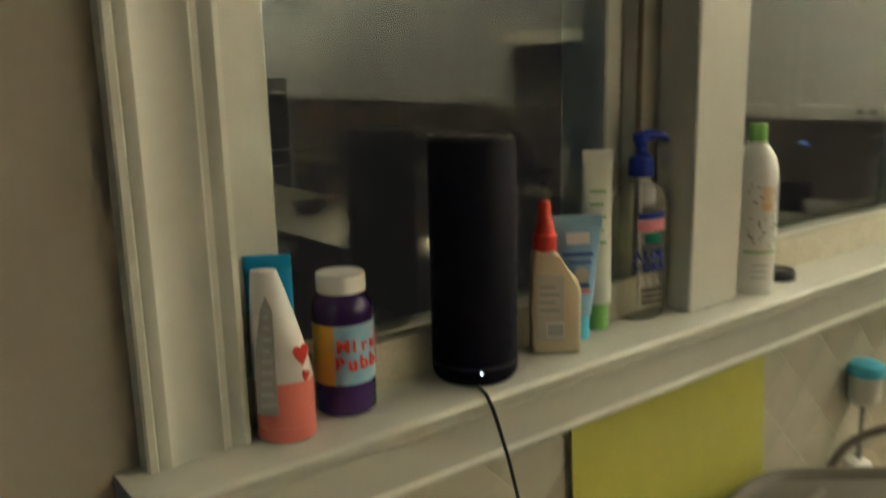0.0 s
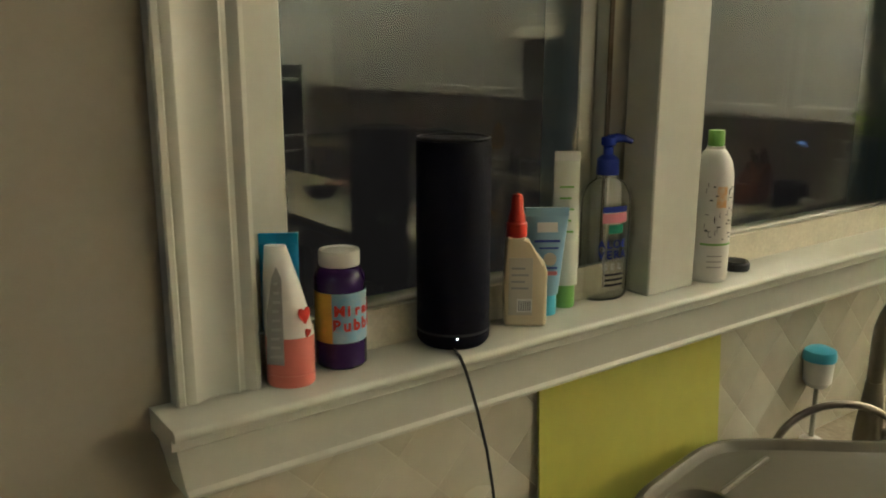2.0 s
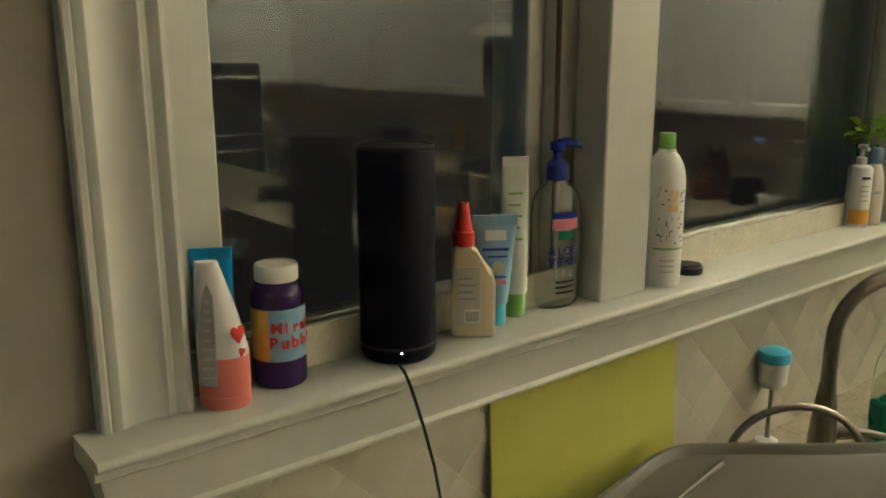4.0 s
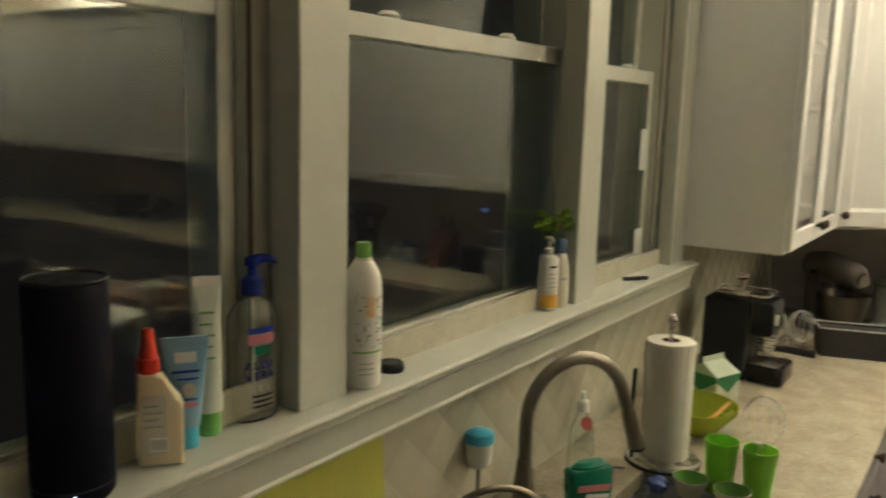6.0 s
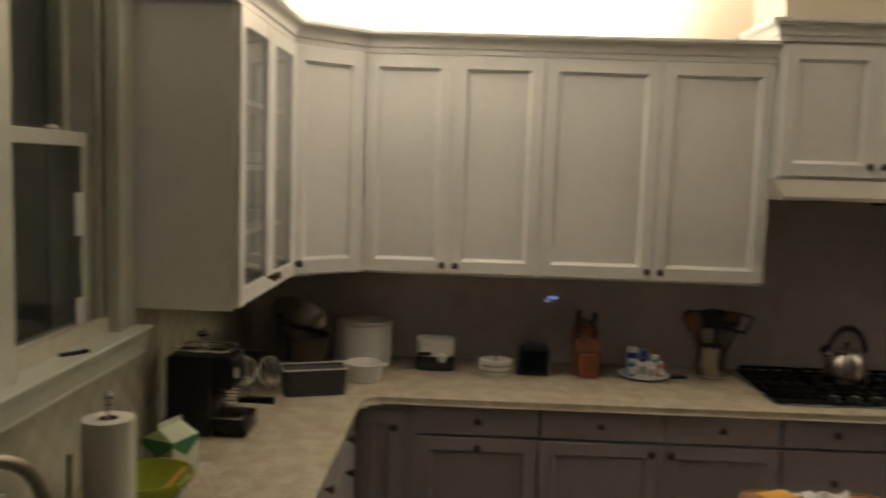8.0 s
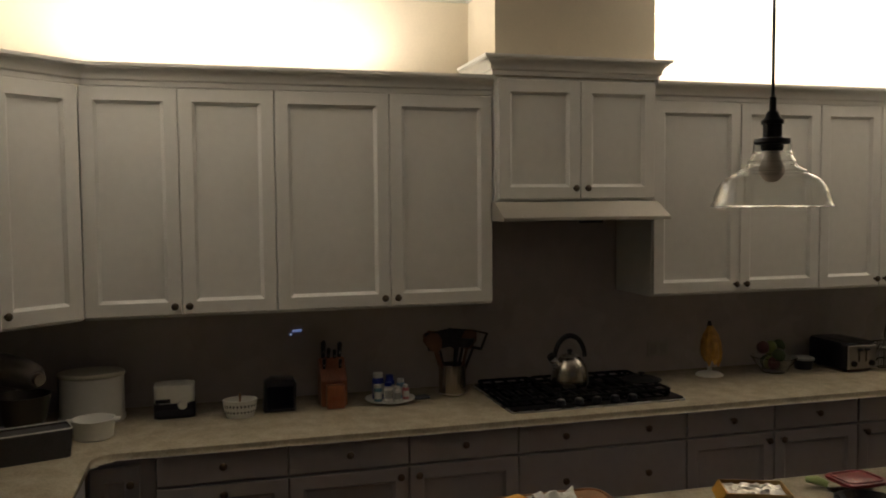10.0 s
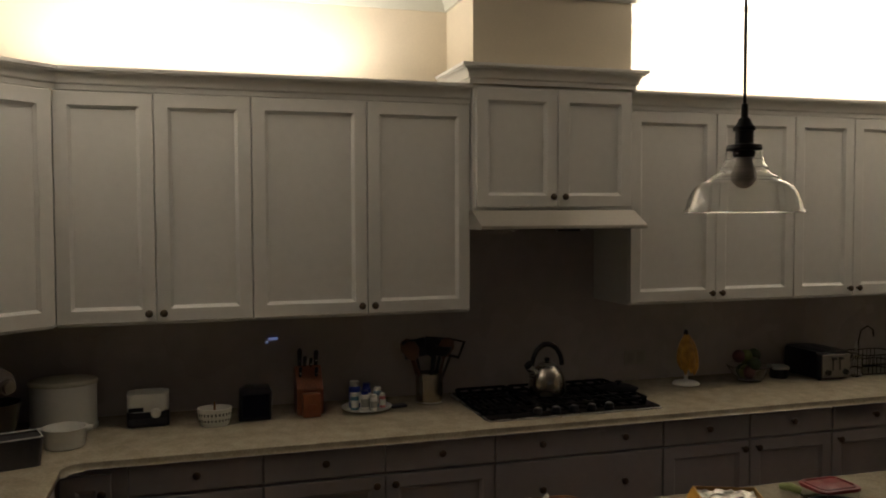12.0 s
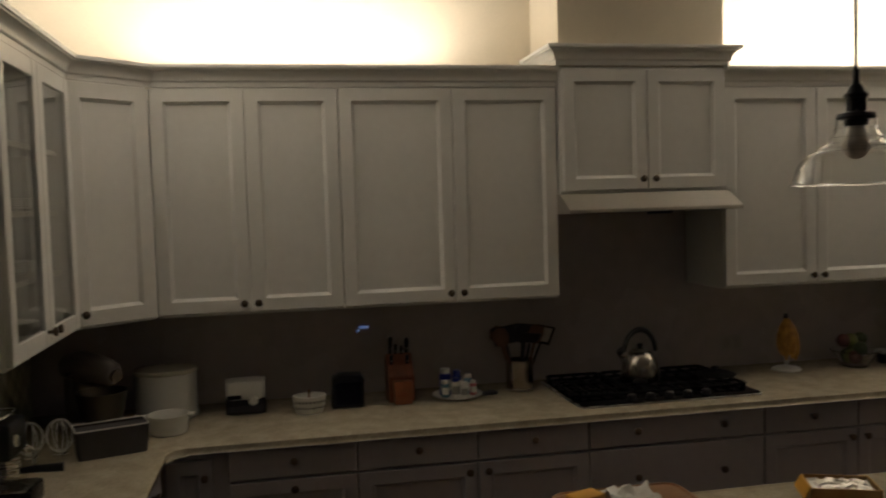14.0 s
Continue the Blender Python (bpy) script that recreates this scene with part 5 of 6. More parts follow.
kb = thing("knife_block", on(-0.195, -1.428, CT), "reddish wooden knife block full of black knives", "knife block")
bm = bmesh.new()
pr = [(-0.040, 0.0), (0.075, 0.0), (0.082, 0.175), (0.040, 0.190), (-0.022, 0.130), (-0.040, 0.105)]
va = [bm.verts.new((x, -0.054, z)) for x, z in pr]
vb = [bm.verts.new((x, 0.054, z)) for x, z in pr]
bm.faces.new(va)
bm.faces.new(vb[::-1])
for i in range(len(pr)):
    bm.faces.new((va[i], va[(i + 1) % 6], vb[(i + 1) % 6], vb[i]))
bmesh.ops.bevel(bm, geom=bm.edges[:], offset=0.003, segments=2, affect="EDGES")
part("block", bm, WOOD, kb)
part("front_block", B(-0.088, -0.0402, -0.036, 0.036, 0.0, 0.094, 0.004, 2), mat("front_block_wood", (0.26, 0.085, 0.036), 0.4, scale=25, var=0.2, bump=0.06, stretch=(6, 6, 1)), kb, "lighter block for steak knives")
part("badge", B(-0.0895, -0.0878, -0.016, 0.016, 0.03, 0.052, 0.0005), mat("badge_wood", (0.25, 0.07, 0.03), 0.5), kb)
for y, dx, ln, wide in ((0.034, 0.050, 0.092, 0.011), (0.012, 0.046, 0.058, 0.009), (-0.034, 0.050, 0.082, 0.011), (-0.012, 0.042, 0.050, 0.008), (0.036, 0.004, 0.052, 0.008), (-0.030, 0.004, 0.048, 0.008)):
    z = 0.176 if dx > 0.02 else 0.145
    hm = pose(dx, y, z, 0, -16, 0)
    k = part("knife", flipped(tube([(0, 0, -0.02), (0, 0, ln * 0.3), (-0.002, 0, ln * 0.6), (-0.004, 0, ln * 0.9), (-0.004, 0, ln)], [wide * 0.75, wide * 0.8, wide * 0.9, wide, wide * 0.5], 10), hm), BLACK, kb)
    part("rivet", flipped(lathe([(0, 0), (0.003, 0), (0.003, 0.001), (0, 0.0012)], 8), hm @ pose(-wide * 0.9, 0, ln * 0.45, 0, -90, 0)), STEEL, k)

lz = thing("lazy_tray", on(-0.215, -1.664, CT), "round white plate holding small bottles", "plate")
part("plate", lathe([(0, 0), (0.06, 0), (0.075, 0.004), (0.103, 0.012), (0.105, 0.016), (0.100, 0.015), (0.072, 0.008), (0, 0.006)], 44), WHITE, lz)
rng = random.Random(11)
for i, (dx, dy, r, h, mt, ct) in enumerate(((0.03, 0.045, 0.025, 0.095, NAVY, WHITE), (0.03, -0.005, 0.020, 0.085, NAVY, NAVY), (-0.035, 0.015, 0.019, 0.070, WHITE, NAVY), (-0.045, -0.020, 0.016, 0.055, WHITE, WHITE), (0.02, -0.050, 0.018, 0.070, SKY, WHITE), (-0.02, 0.055, 0.017, 0.060, mat("vial_teal", (0.10, 0.22, 0.30), 0.3), WHITE), (-0.01, -0.065, 0.014, 0.052, PINK, WHITE))):
    v = thing("vitamin_bottle", on(-0.215 + dx, -1.664 + dy, CT + 0.008), "small bottle with coloured label on a plate", "bottle", "small bottles on the plate")
    h *= 1.15
    part("body", lathe([(0, 0), (r, 0), (r, h * 0.75), (r * 0.7, h * 0.84), (0, h * 0.84)], 24), mt, v)
    part("cap", lathe([(0, h * 0.82), (r * 0.8, h * 0.82), (r * 0.8, h), (0, h)], 24), ct, v)
    part("label", band(r + 0.0004, h * 0.18, h * 0.6, 120, 260), WHITE if mt is not WHITE else GREYLABEL, v)
sr = thing("blister_pack", on(-0.21, -1.800, CT, 12), "flat dark packet lying on the worktop", "packet")
part("packet", B(-0.02, 0.02, -0.035, 0.035, 0, 0.012, 0.003), DARKPRINT, sr)

ck = thing("utensil_crock", on(-0.165, -1.950, CT) @ Matrix.Diagonal((1.28, 1.28, 1.0, 1.0)), "steel crock full of cooking utensils", "utensil crock")
CROCKSTEEL = mat("crock_steel", (0.42, 0.37, 0.31), 0.24, 1.0, scale=40, var=0.04, bump=0.0)
part("crock", lathe([(0, 0), (0.044, 0), (0.046, 0.003), (0.046, 0.126), (0.0475, 0.128), (0.0475, 0.131), (0.044, 0.131), (0.043, 0.006), (0, 0.005)], 44), CROCKSTEEL, ck)
part("foot_ring", lathe([(0.0462, 0.004), (0.0475, 0.005), (0.0475, 0.009), (0.0462, 0.010)], 44), STEEL, ck)


def utensil(kind, dx, dy, lean, az, mt):
    """One kitchen tool leaning in the crock; az is the way it leans, in degrees."""
    m = pose(dx, dy, 0.012) @ Matrix.Rotation(radians(az), 4, "Z") @ Matrix.Rotation(radians(lean * 0.75), 4, "Y")
    bm = tube([(0, 0, 0), (0, 0, 0.19)], 0.005, 8)
    if kind == "turner":
        box(bm, -0.042, 0.042, -0.003, 0.003, 0.19, 0.270, 0.003)
    elif kind == "slotted":
        for a, b, c, d in ((-0.034, -0.026, 0.19, 0.27), (0.026, 0.034, 0.19, 0.27), (-0.026, 0.026, 0.19, 0.202), (-0.026, 0.026, 0.262, 0.27)):
            box(bm, a, b, -0.003, 0.003, c, d, 0.001)
    elif kind == "ladle":
        lathe([(0, 0.185), (0.026, 0.192), (0.036, 0.215), (0.038, 0.235), (0.033, 0.235), (0.030, 0.216), (0, 0.196)], 20, 0, 0, 1.0, 0.8, bm)
    else:
        lathe([(0, 0.18), (0.020, 0.195), (0.031, 0.230), (0.024, 0.262), (0, 0.274)], 16, 0, 0, 1.0, 0.3, bm)
    return part("utensil", flipped(bm, m), mt, ck)


UTWOOD = mat("utensil_wood", (0.13, 0.062, 0.036), 0.6, scale=30, var=0.2, bump=0.05)
for row in (("turner", 0.0, 0.012, 13, 97, BLACK), ("spoon", 0.012, 0.016, 17, 88, UTWOOD), ("spoon", -0.012, 0.010, 20, 100, UTWOOD), ("spoon", 0.0, 0.0, 5, 270, BLACK), ("ladle", 0.012, -0.010, 12, 262, BLACK), ("slotted", -0.004, -0.014, 24, 272, BLACK), ("spoon", -0.012, -0.012, 16, 280, UTWOOD), ("turner", 0.016, -0.004, 8, 255, DARKPRINT)):
    utensil(*row)

# gas cooktop
gk = thing("cooktop", on(-0.315, -2.462, CT), "black gas cooktop with cast iron grates", "cooktop")
part("pan", prism(rounded(-0.255, 0.255, -0.382, 0.382, 0.02), 0.001, 0.012, 0.003), BLACKGLOSS, gk)
part("steel_rim", tube([(x, y, 0.004) for x, y in rounded(-0.257, 0.257, -0.384, 0.384, 0.02)], 0.005, 8, closed=True), STEEL, gk)
for yc in (-0.25, 0.0, 0.25):
    g = part("grate", tube([(x, yc + y, 0.028) for x, y in rounded(-0.165, 0.235, -0.118, 0.118, 0.02, 3)], 0.0065, 8, closed=True), IRON, gk)
    for k in (-0.06, 0.0, 0.06):
        part("grate_bar", B(-0.160, 0.230, yc + k - 0.005, yc + k + 0.005, 0.023, 0.033, 0.002), IRON, g)
    for xx in (-0.08, 0.04, 0.15):
        part("grate_bar", B(xx - 0.005, xx + 0.005, yc - 0.114, yc + 0.114, 0.023, 0.033, 0.002), IRON, g)
    for xx in (-0.155, 0.225):
        for k in (-0.108, 0.108):
            part("grate_foot", B(xx - 0.007, xx + 0.007, yc + k - 0.007, yc + k + 0.007, 0.011, 0.025), IRON, g)
for xx, yc in ((-0.06, -0.25), (0.14, -0.25), (0.04, 0.0), (-0.06, 0.25), (0.14, 0.25)):
    part("burner", lathe([(0, 0.012), (0.045, 0.012), (0.045, 0.020), (0.034, 0.022), (0.034, 0.0225), (0, 0.0228)], 24, xx, yc), IRON, gk)
for i in range(5):
    kb_ = part("control_knob", lathe([(0, 0.012), (0.020, 0.012), (0.018, 0.030), (0.014, 0.033), (0, 0.033)], 20, -0.215, -0.16 + 0.08 * i), BLACK, gk)
    part("knob_cap", lathe([(0, 0.033), (0.012, 0.033), (0.011, 0.035), (0, 0.0355)], 16, -0.215, -0.16 + 0.08 * i), RACKWIRE, kb_)
gp_ = thing("griddle_plate", on(-0.300, -2.790, CT + 0.0335), "dark pan lid resting on the cooktop grate", "pan lid")
part("disc", lathe([(0, 0.0), (0.085, 0.0), (0.088, 0.004), (0.060, 0.014), (0, 0.018)], 36), IRON, gp_)
part("lid_knob", lathe([(0.006, 0.016), (0.008, 0.024), (0.016, 0.030), (0.014, 0.036), (0, 0.038)], 16), BLACK, gp_)

kt = thing("kettle", pose(-0.290, -2.448, CT + 0.0335) @ Matrix.Diagonal((1.10, 1.10, 1.36, 1.0)), "polished steel whistling kettle on the cooktop", "kettle")
part("body", lathe([(0, 0), (0.068, 0), (0.0715, 0.003), (0.0735, 0.010), (0.0735, 0.022), (0.071, 0.040), (0.063, 0.062), (0.050, 0.080), (0.038, 0.089), (0.034, 0.091), (0, 0.091)], 44), mat("polished_steel", (0.40, 0.365, 0.32), 0.27, 1.0, scale=60, var=0.03, bump=0.0), kt)
part("lid", lathe([(0.034, 0.090), (0.035, 0.094), (0.020, 0.100), (0.007, 0.102), (0, 0.102)], 28), STEEL, kt)
part("lid_knob", lathe([(0.006, 0.101), (0.011, 0.106), (0.011, 0.113), (0, 0.116)], 16), BLACK, kt)
part("spout", tube([(0.0, 0.050, 0.056), (0.0, 0.066, 0.074), (0.0, 0.078, 0.090)], [0.019, 0.016, 0.013], 16), STEEL, kt)
part("spout_cap", tube([(0.0, 0.076, 0.088), (0.0, 0.084, 0.099)], 0.0155, 14), BLACK, kt)
part("handle", tube([(0, 0.064 * math.cos(radians(a)), 0.086 + 0.072 * math.sin(radians(a))) for a in range(-14, 182, 12)], [0.008] * 3 + [0.0095] * 14, 12), BLACK, kt)

bn = thing("banana_stand", on(-0.170, -3.220, CT), "white banana stand with ripe bananas", "fruit stand")
part("foot", lathe([(0, 0), (0.062, 0), (0.064, 0.004), (0.055, 0.012), (0.018, 0.020), (0, 0.022)], 36), WHITE, bn)
part("post", tube([(0.03, -0.02, 0.015), (0.034, -0.024, 0.12), (0.028, -0.018, 0.22), (0.008, -0.004, 0.258), (-0.008, 0.006, 0.246)], [0.010, 0.008, 0.007, 0.006, 0.005], 12), WHITE, bn)
for i, (az, ln, out) in enumerate(((95, 0.165, 0.030), (130, 0.185, 0.036), (165, 0.178, 0.042), (200, 0.190, 0.036), (235, 0.170, 0.030))):
    c, s = math.cos(radians(az)), math.sin(radians(az))
    pts = [(-0.008 + c * (0.006 + out * math.sin(math.pi * (f * 0.62 + 0.02))) - 0.010 * f * s, 0.004 + s * (0.006 + out * math.sin(math.pi * (f * 0.62 + 0.02))) + 0.010 * f * c, 0.238 - ln * f) for f in (0, 0.10, 0.25, 0.45, 0.65, 0.82, 0.94, 1.0)]
    part("banana", tube(pts, [0.005, 0.010, 0.018, 0.0215, 0.0215, 0.017, 0.008, 0.004], 10), BANANA, bn)
part("stalk", lathe([(0, 0.228), (0.013, 0.228), (0.010, 0.250), (0.007, 0.262), (0, 0.262)], 12, -0.006, 0.006), DARKPRINT, bn)
pl = thing("outlet", pose(-0.0045, -3.04, 1.025), "pale double socket on the backsplash", "socket")
part("cover", B(-0.005, 0, -0.058, 0.058, -0.036, 0.036, 0.002), mat("outlet_plastic", (0.40, 0.37, 0.34), 0.4), pl)
for y in (-0.026, 0.026):
    part("socket_face", B(-0.0065, -0.005, y - 0.017, y + 0.017, -0.024, 0.024, 0.001), mat("outlet_face", (0.36, 0.33, 0.30), 0.4), pl)
# added glowing bits imitate a blue reflection in the glossy backsplash; no plug there
nl = thing("blue_glint", pose(-0.0045, -1.275, 1.185), "tiny glowing stand-in for a blue reflection on the backsplash", "night light")
part("glint_base", lathe([(0, 0), (0.010, 0), (0.009, 0.008), (0, 0.009)], 16), mat("glint_base_plastic", (0.30, 0.30, 0.34), 0.3), nl, "", pose(0, 0, 0, 0, -90, 0))
part("glint_spot", lathe([(0, 0.009), (0.006, 0.009), (0.004, 0.012), (0, 0.013)], 12), GLINTB, nl, "glowing spot of the painted blue reflection", pose(0, 0, 0, 0, -90, 0))
part("glint_bar", B(-0.006, -0.001, -0.046, -0.006, 0.008, 0.019, 0.002), GLINTB, nl)

bo = thing("fruit_bowl", pose(-0.190, -3.560, CT) @ Matrix.Scale(1.22, 4), "glass bowl of dark and green fruit", "fruit bowl")
part("bowl", lathe([(0, 0), (0.045, 0), (0.050, 0.004), (0.088, 0.060), (0.086, 0.062), (0.046, 0.007), (0, 0.006)], 36), CLEAR, bo)
rng = random.Random(4)
for i in range(9):
    aa, rr = rng.random() * 6.283, 0.045 * rng.random() ** 0.5
    fr = bmesh.new()
    bmesh.ops.create_icosphere(fr, subdivisions=3, radius=0.026)
    for v in fr.verts:
        v.co *= 1 + 0.06 * noise.noise(v.co * 40 + Vector((i, 0, 0)))
    part("fruit", flipped(fr, pose(rr * math.cos(aa), rr * math.sin(aa), 0.038 + 0.030 * (i // 3))), [mat("green_fruit", (0.16, 0.18, 0.05), 0.4), mat("plum", (0.10, 0.03, 0.03), 0.4), mat("avocado", (0.05, 0.07, 0.03), 0.6)][i % 3], bo)
jb = thing("black_tub", on(-0.170, -3.745, CT), "small dark tub with clear lid", "tub")
part("tub", lathe([(0, 0), (0.040, 0), (0.050, 0.045), (0, 0.045)], 28), BLACK, jb)
part("lid", lathe([(0, 0.046), (0.052, 0.046), (0.052, 0.054), (0.040, 0.060), (0, 0.060)], 28), GREYLABEL, jb)

ts = thing("toaster", on(-0.200, -3.955, CT) @ Matrix.Scale(0.93, 4), "black four-slot toaster with a steel front", "toaster")
part("shell", prism(rounded(-0.125, 0.165, -0.098, 0.098, 0.03), 0.010, 0.150, 0.018, 3), BLACK, ts)
part("front_panel", B(-0.134, -0.1255, -0.088, 0.088, 0.016, 0.138, 0.003), mat("toaster_steel", (0.34, 0.31, 0.28), 0.42, 1.0, scale=90, var=0.05), ts, "brushed steel front")
for y in (-0.055, 0.055):
    part("dial", flipped(lathe([(0, 0), (0.016, 0), (0.014, 0.012), (0, 0.013)], 20), Matrix.Translation((-0.1345, y, 0.045)) @ Matrix.Rotation(radians(-90), 4, "Y")), BLACK, ts)
for y in (-0.022, 0.022):
    part("lever_slot", B(-0.1365, -0.1345, y - 0.004, y + 0.004, 0.055, 0.125), BLACK, ts)
    part("lever", B(-0.150, -0.136, y - 0.014, y + 0.014, 0.112, 0.124, 0.003), BLACK, ts)
for y in (-0.045, 0.045):
    part("bread_slot", B(-0.08, 0.09, y - 0.011, y + 0.011, 0.148, 0.151), DARKPRINT, ts)
for x in (-0.09, 0.10):
    for y in (-0.07, 0.07):
        part("foot", lathe([(0, 0), (0.010, 0), (0.010, 0.011), (0, 0.011)], 12, x, y), BLACK, ts)

wr = thing("wire_basket", on(-0.185, -4.300, CT), "black wire basket with a hooked handle", "basket")
for z in (0.006, 0.05, 0.10):
    part("hoop", tube([(x, y, z) for x, y in rounded(-0.085, 0.085, -0.125, 0.125, 0.03, 4)], 0.0028, 6, closed=True), IRON, wr)
for i in range(9):
    for x in (-0.085, 0.085):
        part("wire", tube([(x, -0.10 + 0.025 * i, 0.10), (x, -0.10 + 0.025 * i, 0.006)], 0.0018, 6), IRON, wr)
part("hook", tube([(0.0, 0.085, 0.006), (0, 0.085, 0.16), (0, 0.07, 0.215), (0, 0.03, 0.235), (0, -0.005, 0.215), (0, -0.01, 0.18)], 0.0035, 8), IRON, wr)
oil = thing("oil_bottle", on(-0.26, -4.130, CT), "small clear oil bottle with steel pourer", "bottle")
part("glass_body", lathe([(0, 0), (0.028, 0), (0.030, 0.004), (0.030, 0.085), (0.012, 0.115), (0.011, 0.140), (0.009, 0.140), (0.009, 0.114), (0.027, 0.083), (0.027, 0.006), (0, 0.005)], 28), CLEAR, oil)
part("pourer", lathe([(0, 0.138), (0.010, 0.140), (0.008, 0.155), (0.003, 0.175), (0, 0.176)], 16), STEEL, oil)

# ---- island things ----
cb = thing("wooden_board", pose(-1.630, -1.815, CT, 0, 0, 0), "rounded wooden serving board on the island", "cutting board")
part("board", prism(rounded(-0.14, 0.14, -0.185, 0.185, 0.045, 8), 0.0, 0.028, 0.006, 2), WOODLT, cb)
part("raised_rim", tube([(x, y, 0.029) for x, y in rounded(-0.13, 0.13, -0.175, 0.175, 0.04, 8)], 0.004, 8, closed=True), WOODLT, cb)
wp = thing("crumpled_wrap", on(-1.565, -1.840, CT + 0.028), "crumpled white paper wrap on the board", "wrapper")
bm = bmesh.new()
bmesh.ops.create_grid(bm, x_segments=18, y_segments=18, size=0.065)
for v in bm.verts:
    v.co.z = 0.018 + 0.024 * noise.noise(v.co * 22) + 0.014 * noise.noise(v.co * 60) - 0.012 * (v.co.length / 0.06)
    v.co.z = max(0.001, v.co.z)
part("paper", bm, WHITE, wp)
pc = thing("orange_packet", on(-1.560, -1.715, CT + 0.028, 20), "small orange and yellow snack packet", "packet")
part("packet", flipped(B(-0.03, 0.03, -0.045, 0.045, 0, 0.018, 0.006, 2), Matrix.Identity(4)), ORANGE, pc)
tbx = thing("tissue_box", pose(-1.672, -2.378, CT, 0, 0, -22), "open orange printed box with foil inside", "box")
BOXPRINT = mat("box_print", (0.42, 0.22, 0.07), 0.5, scale=25, bump=0.02, col2=(0.55, 0.36, 0.12))
part("bottom", B(-0.058, 0.058, -0.085, 0.085, 0.0, 0.003), BOXPRINT, tbx)
for a in ((-0.058, -0.055, -0.085, 0.085), (0.055, 0.058, -0.085, 0.085), (-0.055, 0.055, -0.085, -0.082), (-0.055, 0.055, 0.082, 0.085)):
    part("side", B(a[0], a[1], a[2], a[3], 0.003, 0.050), BOXPRINT, tbx)
part("orange_flap", flipped(B(-0.055, 0.055, 0.0, 0.035, 0, 0.002), pose(0, 0.085, 0.050, -60, 0, 0)), ORANGE, tbx)
bm = bmesh.new()
bmesh.ops.create_grid(bm, x_segments=14, y_segments=18, size=0.5)
for v in bm.verts:
    v.co.x, v.co.y = v.co.x * 0.104, v.co.y * 0.155
    v.co.z = 0.042 + 0.010 * noise.noise(v.co * 45) + 0.006 * noise.noise(v.co * 130)
part("foil", bm, mat("foil", (0.50, 0.47, 0.42), 0.34, 1.0, scale=80, var=0.05, bump=0.1), tbx, "crumpled silver foil")
rlid = thing("food_container", on(-1.672, -2.712, CT), "clear food container with a red lid", "food container")
part("tub", prism(rounded(-0.054, 0.054, -0.066, 0.066, 0.022), 0, 0.034, 0.006, 2), CLEARP, rlid)
part("lid", prism(rounded(-0.059, 0.059, -0.071, 0.071, 0.026), 0.035, 0.044, 0.004, 2), mat("dark_red_lid", (0.24, 0.022, 0.022), 0.35), rlid, "dark red lid")
part("lid_ring", tube([(x, y, 0.0445) for x, y in rounded(-0.046, 0.046, -0.058, 0.058, 0.02)], 0.0035, 8, closed=True), mat("dark_red_ring", (0.20, 0.02, 0.02), 0.35), rlid)
lf = thing("celery_stick", on(-1.600, -2.640, CT, 35), "pale green vegetable stick", "vegetable")
part("stalk", tube([(-0.03, 0, 0.012), (0.0, 0.002, 0.020), (0.03, 0, 0.016)], [0.010, 0.013, 0.009], 10), mat("pale_green", (0.34, 0.42, 0.16), 0.5), lf)
bwl = thing("black_bowl", on(-1.845, -2.600, CT), "black bowl on the island", "bowl")
part("bowl", lathe([(0, 0), (0.045, 0), (0.05, 0.004), (0.085, 0.045), (0.087, 0.050), (0.083, 0.050), (0.046, 0.008), (0, 0.006)], 40), BLACKGLOSS, bwl)
dg = thing("drinking_glass", on(-1.575, -3.110, CT), "clear drinking glass on the island", "glass")
part("tumbler", lathe([(0, 0), (0.030, 0), (0.036, 0.110), (0.034, 0.110), (0.028, 0.006), (0, 0.005)], 36), CLEAR, dg)

# ---- pendants over the island ----
pd = thing("pendant_lamp", pose(-2.185, -2.030, 1.735), "clear glass bell pendant with black socket, switched off", "pendant lamp", "pendants")
R0 = 0.115
prof = [(0.99, 0.0), (1.015, 0.012), (1.0, 0.03), (0.965, 0.07), (0.935, 0.20), (0.88, 0.34), (0.80, 0.45), (0.70, 0.52), (0.60, 0.555), (0.565, 0.575), (0.575, 0.605), (0.545, 0.63), (0.46, 0.665), (0.41, 0.71), (0.395, 0.74), (0.405, 0.77), (0.375, 0.80), (0.335, 0.85), (0.325, 0.88), (0.335, 0.91), (0.31, 0.94), (0.305, 1.07)]
prof = [(r * R0, z * R0) for r, z in prof]
inner = [(r - 0.0022, z) for r, z in prof[::-1]]
part("glass_shade", lathe(prof + inner + [prof[0]], 56), CLEAR, pd, "clear blown glass bell shade")
sock = [(0, 0.95), (0.16, 0.95), (0.19, 1.00), (0.19, 1.06), (0.285, 1.07), (0.30, 1.10), (0.285, 1.16), (0.17, 1.18), (0.155, 1.20), (0.155, 1.40), (0.185, 1.41), (0.185, 1.47), (0.13, 1.52), (0.10, 1.60), (0.06, 1.64), (0.055, 1.86), (0, 1.90)]
part("socket", lathe([(r * R0, z * R0) for r, z in sock], 32), BLACK, pd)
part("bulb", lathe([(0, 0.41 * R0)] + [(0.215 * R0 * math.sin(radians(a)), (0.625 - 0.215 * math.cos(radians(a))) * R0) for a in range(15, 121, 15)] + [(0.15 * R0, 0.82 * R0), (0.12 * R0, 0.95 * R0), (0, 0.95 * R0)], 32), BULB, pd, "white bulb, unlit")
part("cord", tube([(0, 0, 0.215), (0, 0, TOP - 1.735 - 0.02)], 0.0032, 8), BLACK, pd)
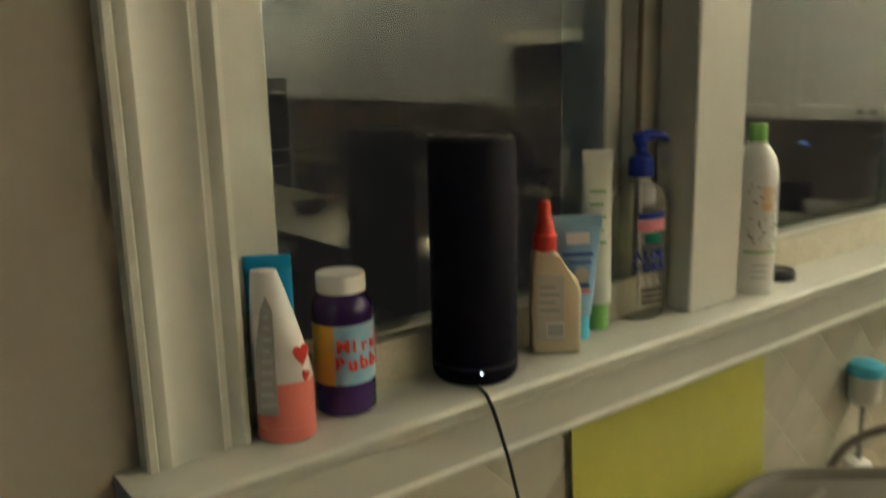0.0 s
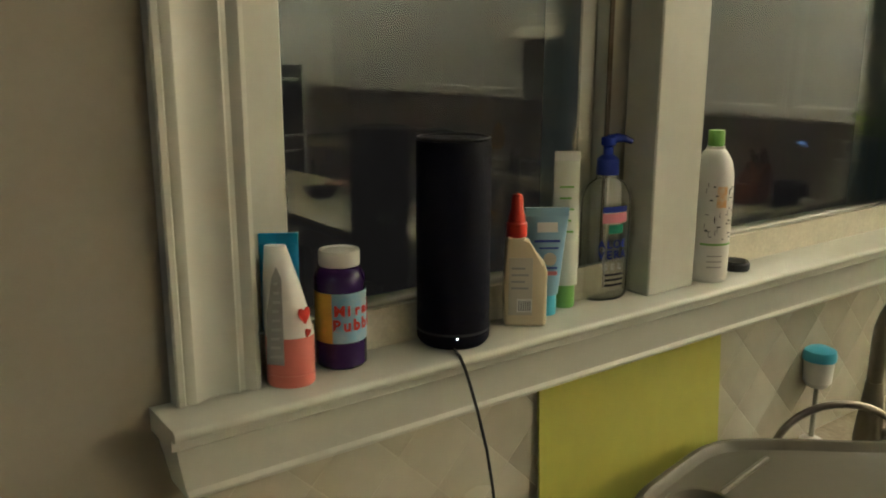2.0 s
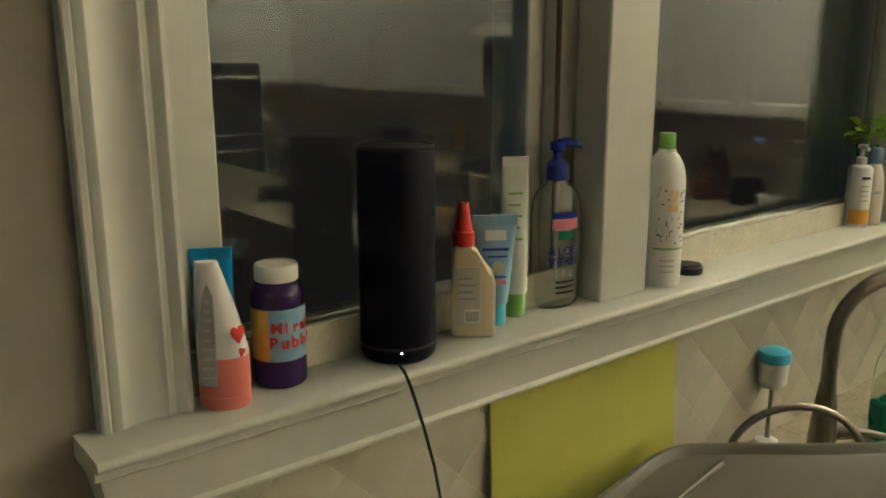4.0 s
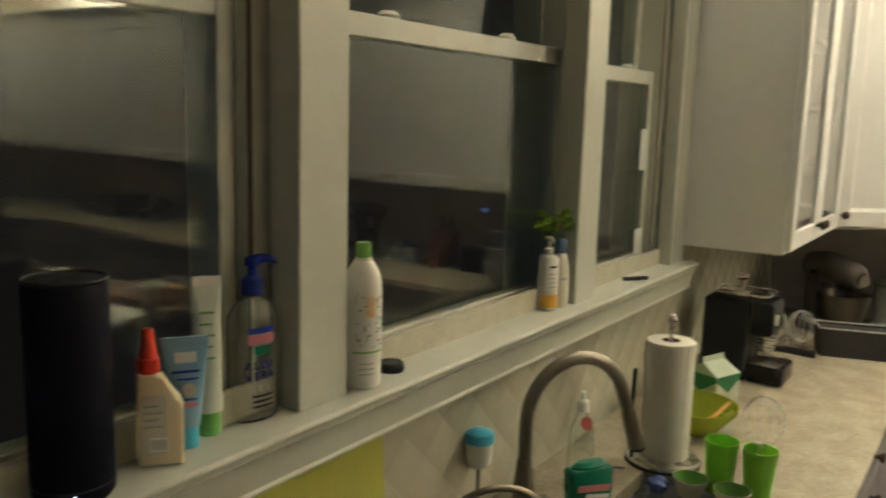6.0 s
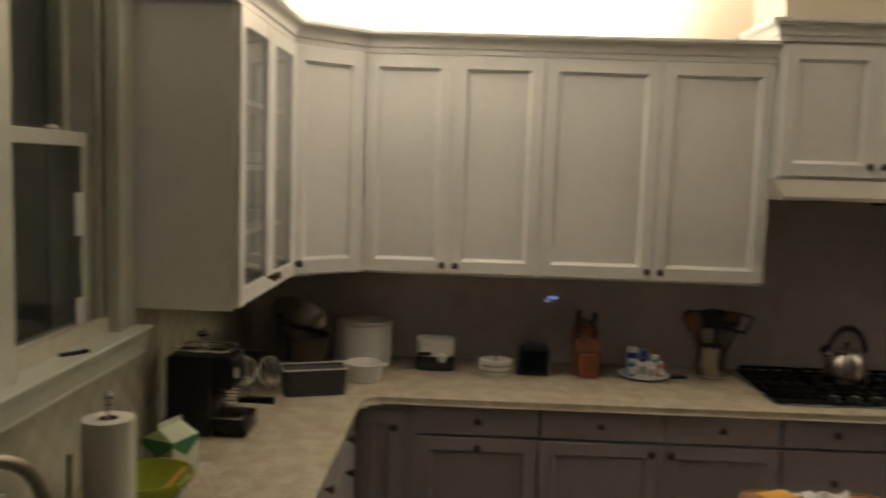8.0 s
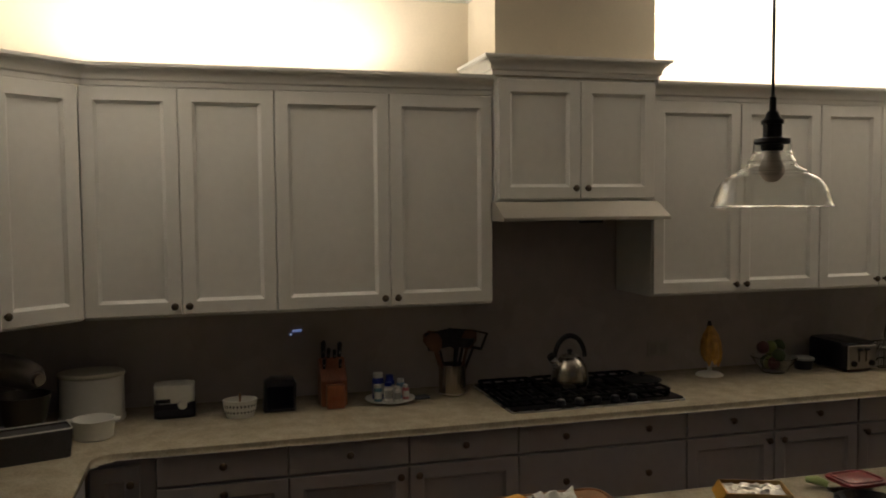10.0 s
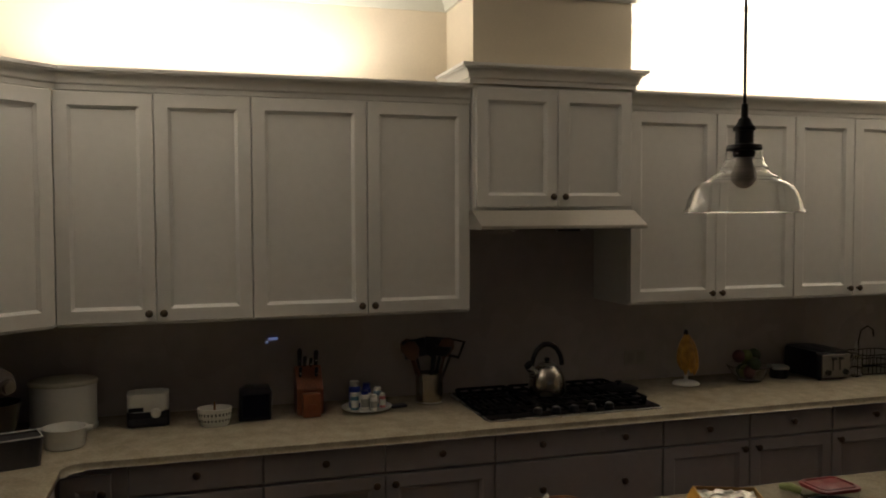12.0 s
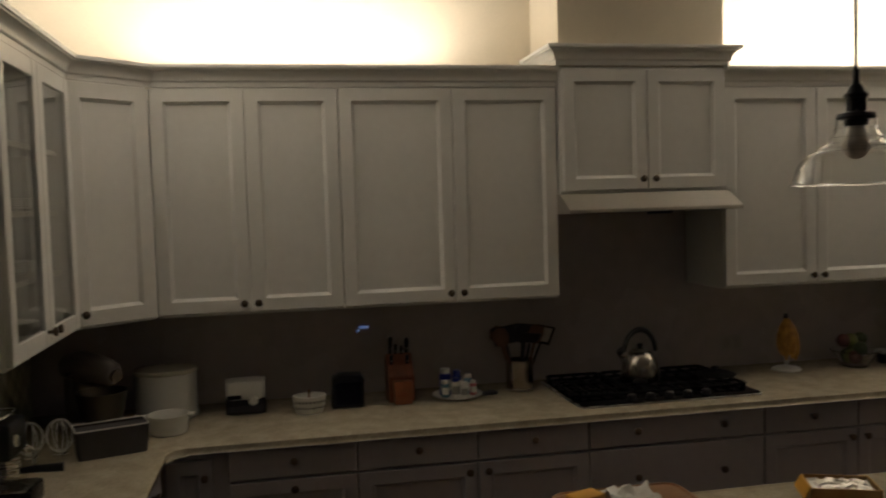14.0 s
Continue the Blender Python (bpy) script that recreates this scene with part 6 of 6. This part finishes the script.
part("ceiling_rose", lathe([(0, TOP - 1.735 - 0.03), (0.055, TOP - 1.735 - 0.022), (0.06, TOP - 1.735), (0, TOP - 1.735)], 32), BLACK, pd)
copy_thing(pd, pose(-2.190, -2.560, 1.735))

# dishes behind the glazed doors
for z, items in ((UP0 + 0.019, 3), (1.537, 3), (1.737, 3), (1.937, 2)):
    for k in range(items):
        x = gx0 + 0.14 + 0.22 * k
        if (k + int(z * 10)) % 2:
            st = thing("plate_stack", on(x, -0.10, z), "stack of white plates in the cabinet", "plates", "dishes in the glass cabinet")
            for q in range(5):
                part("plate", lathe([(0, 0), (0.05, 0), (0.085, 0.010), (0.084, 0.013), (0.05, 0.004), (0, 0.004)], 32), WHITE, st, "", pose(0, 0, 0.007 * q))
        else:
            st = thing("stemmed_bowl", on(x, -0.10, z), "white footed cup in the cabinet", "cup", "dishes in the glass cabinet")
            part("cup", lathe([(0, 0), (0.028, 0), (0.010, 0.010), (0.010, 0.03), (0.040, 0.06), (0.048, 0.10), (0.045, 0.10), (0.036, 0.062), (0, 0.036)], 28), WHITE, st)

# ---- diagonal wall tiles under the sill, last ----
struct("tile_bed", B(-3.515, -0.006, 0.0425, 0.0495, CT + 0.001, UP0), GROUT, "pale grout between the wall tiles", "grout")
bed = bpy.data.objects["tile_bed"]


def clip(poly, axis, bound, keep_less):
    out = []
    for i, p in enumerate(poly):
        q = poly[(i + 1) % len(poly)]
        pin = (p[axis] <= bound) == keep_less or p[axis] == bound
        qin = (q[axis] <= bound) == keep_less or q[axis] == bound
        if pin:
            out.append(p)
        if pin != qin:
            f = (bound - p[axis]) / (q[axis] - p[axis])
            out.append((p[0] + f * (q[0] - p[0]), p[1] + f * (q[1] - p[1])))
    return out


hd = 0.056
rng = random.Random(2)
for i in range(-1, 36):
    for j in range(-1, 9):
        cx, cz = -3.546 + (i + 0.5 * (j % 2)) * 2 * hd, CT + j * hd
        r = hd - 0.0009
        sq = [(cx - r, cz), (cx, cz - r), (cx + r, cz), (cx, cz + r)]
        for ax, b, less in ((0, -3.512, False), (0, -0.008, True), (1, CT + 0.003, False), (1, UP0 - 0.004 if cx > -1.30 else 1.20, True)):
            sq = clip(sq, ax, b, less) if len(sq) > 2 else []
        if len(sq) < 3 or cx < -3.7:
            continue
        mx0, mz0 = sum(p[0] for p in sq) / len(sq), sum(p[1] for p in sq) / len(sq)
        bm = bmesh.new()
        y = 0.0422 - 0.0003 * rng.random()
        a = [bm.verts.new((px, 0.0435, pz)) for px, pz in sq]
        b_ = [bm.verts.new((px, y + 0.0003, pz)) for px, pz in sq]
        c_ = [bm.verts.new((mx0 + (px - mx0) * 0.982, y, mz0 + (pz - mz0) * 0.982)) for px, pz in sq]
        n = len(sq)
        for u, v in ((a, b_), (b_, c_)):
            for k in range(n):
                bm.faces.new((u[k], u[(k + 1) % n], v[(k + 1) % n], v[k]))
        bm.faces.new(c_)
        part("tile", bm, TILE, bed)
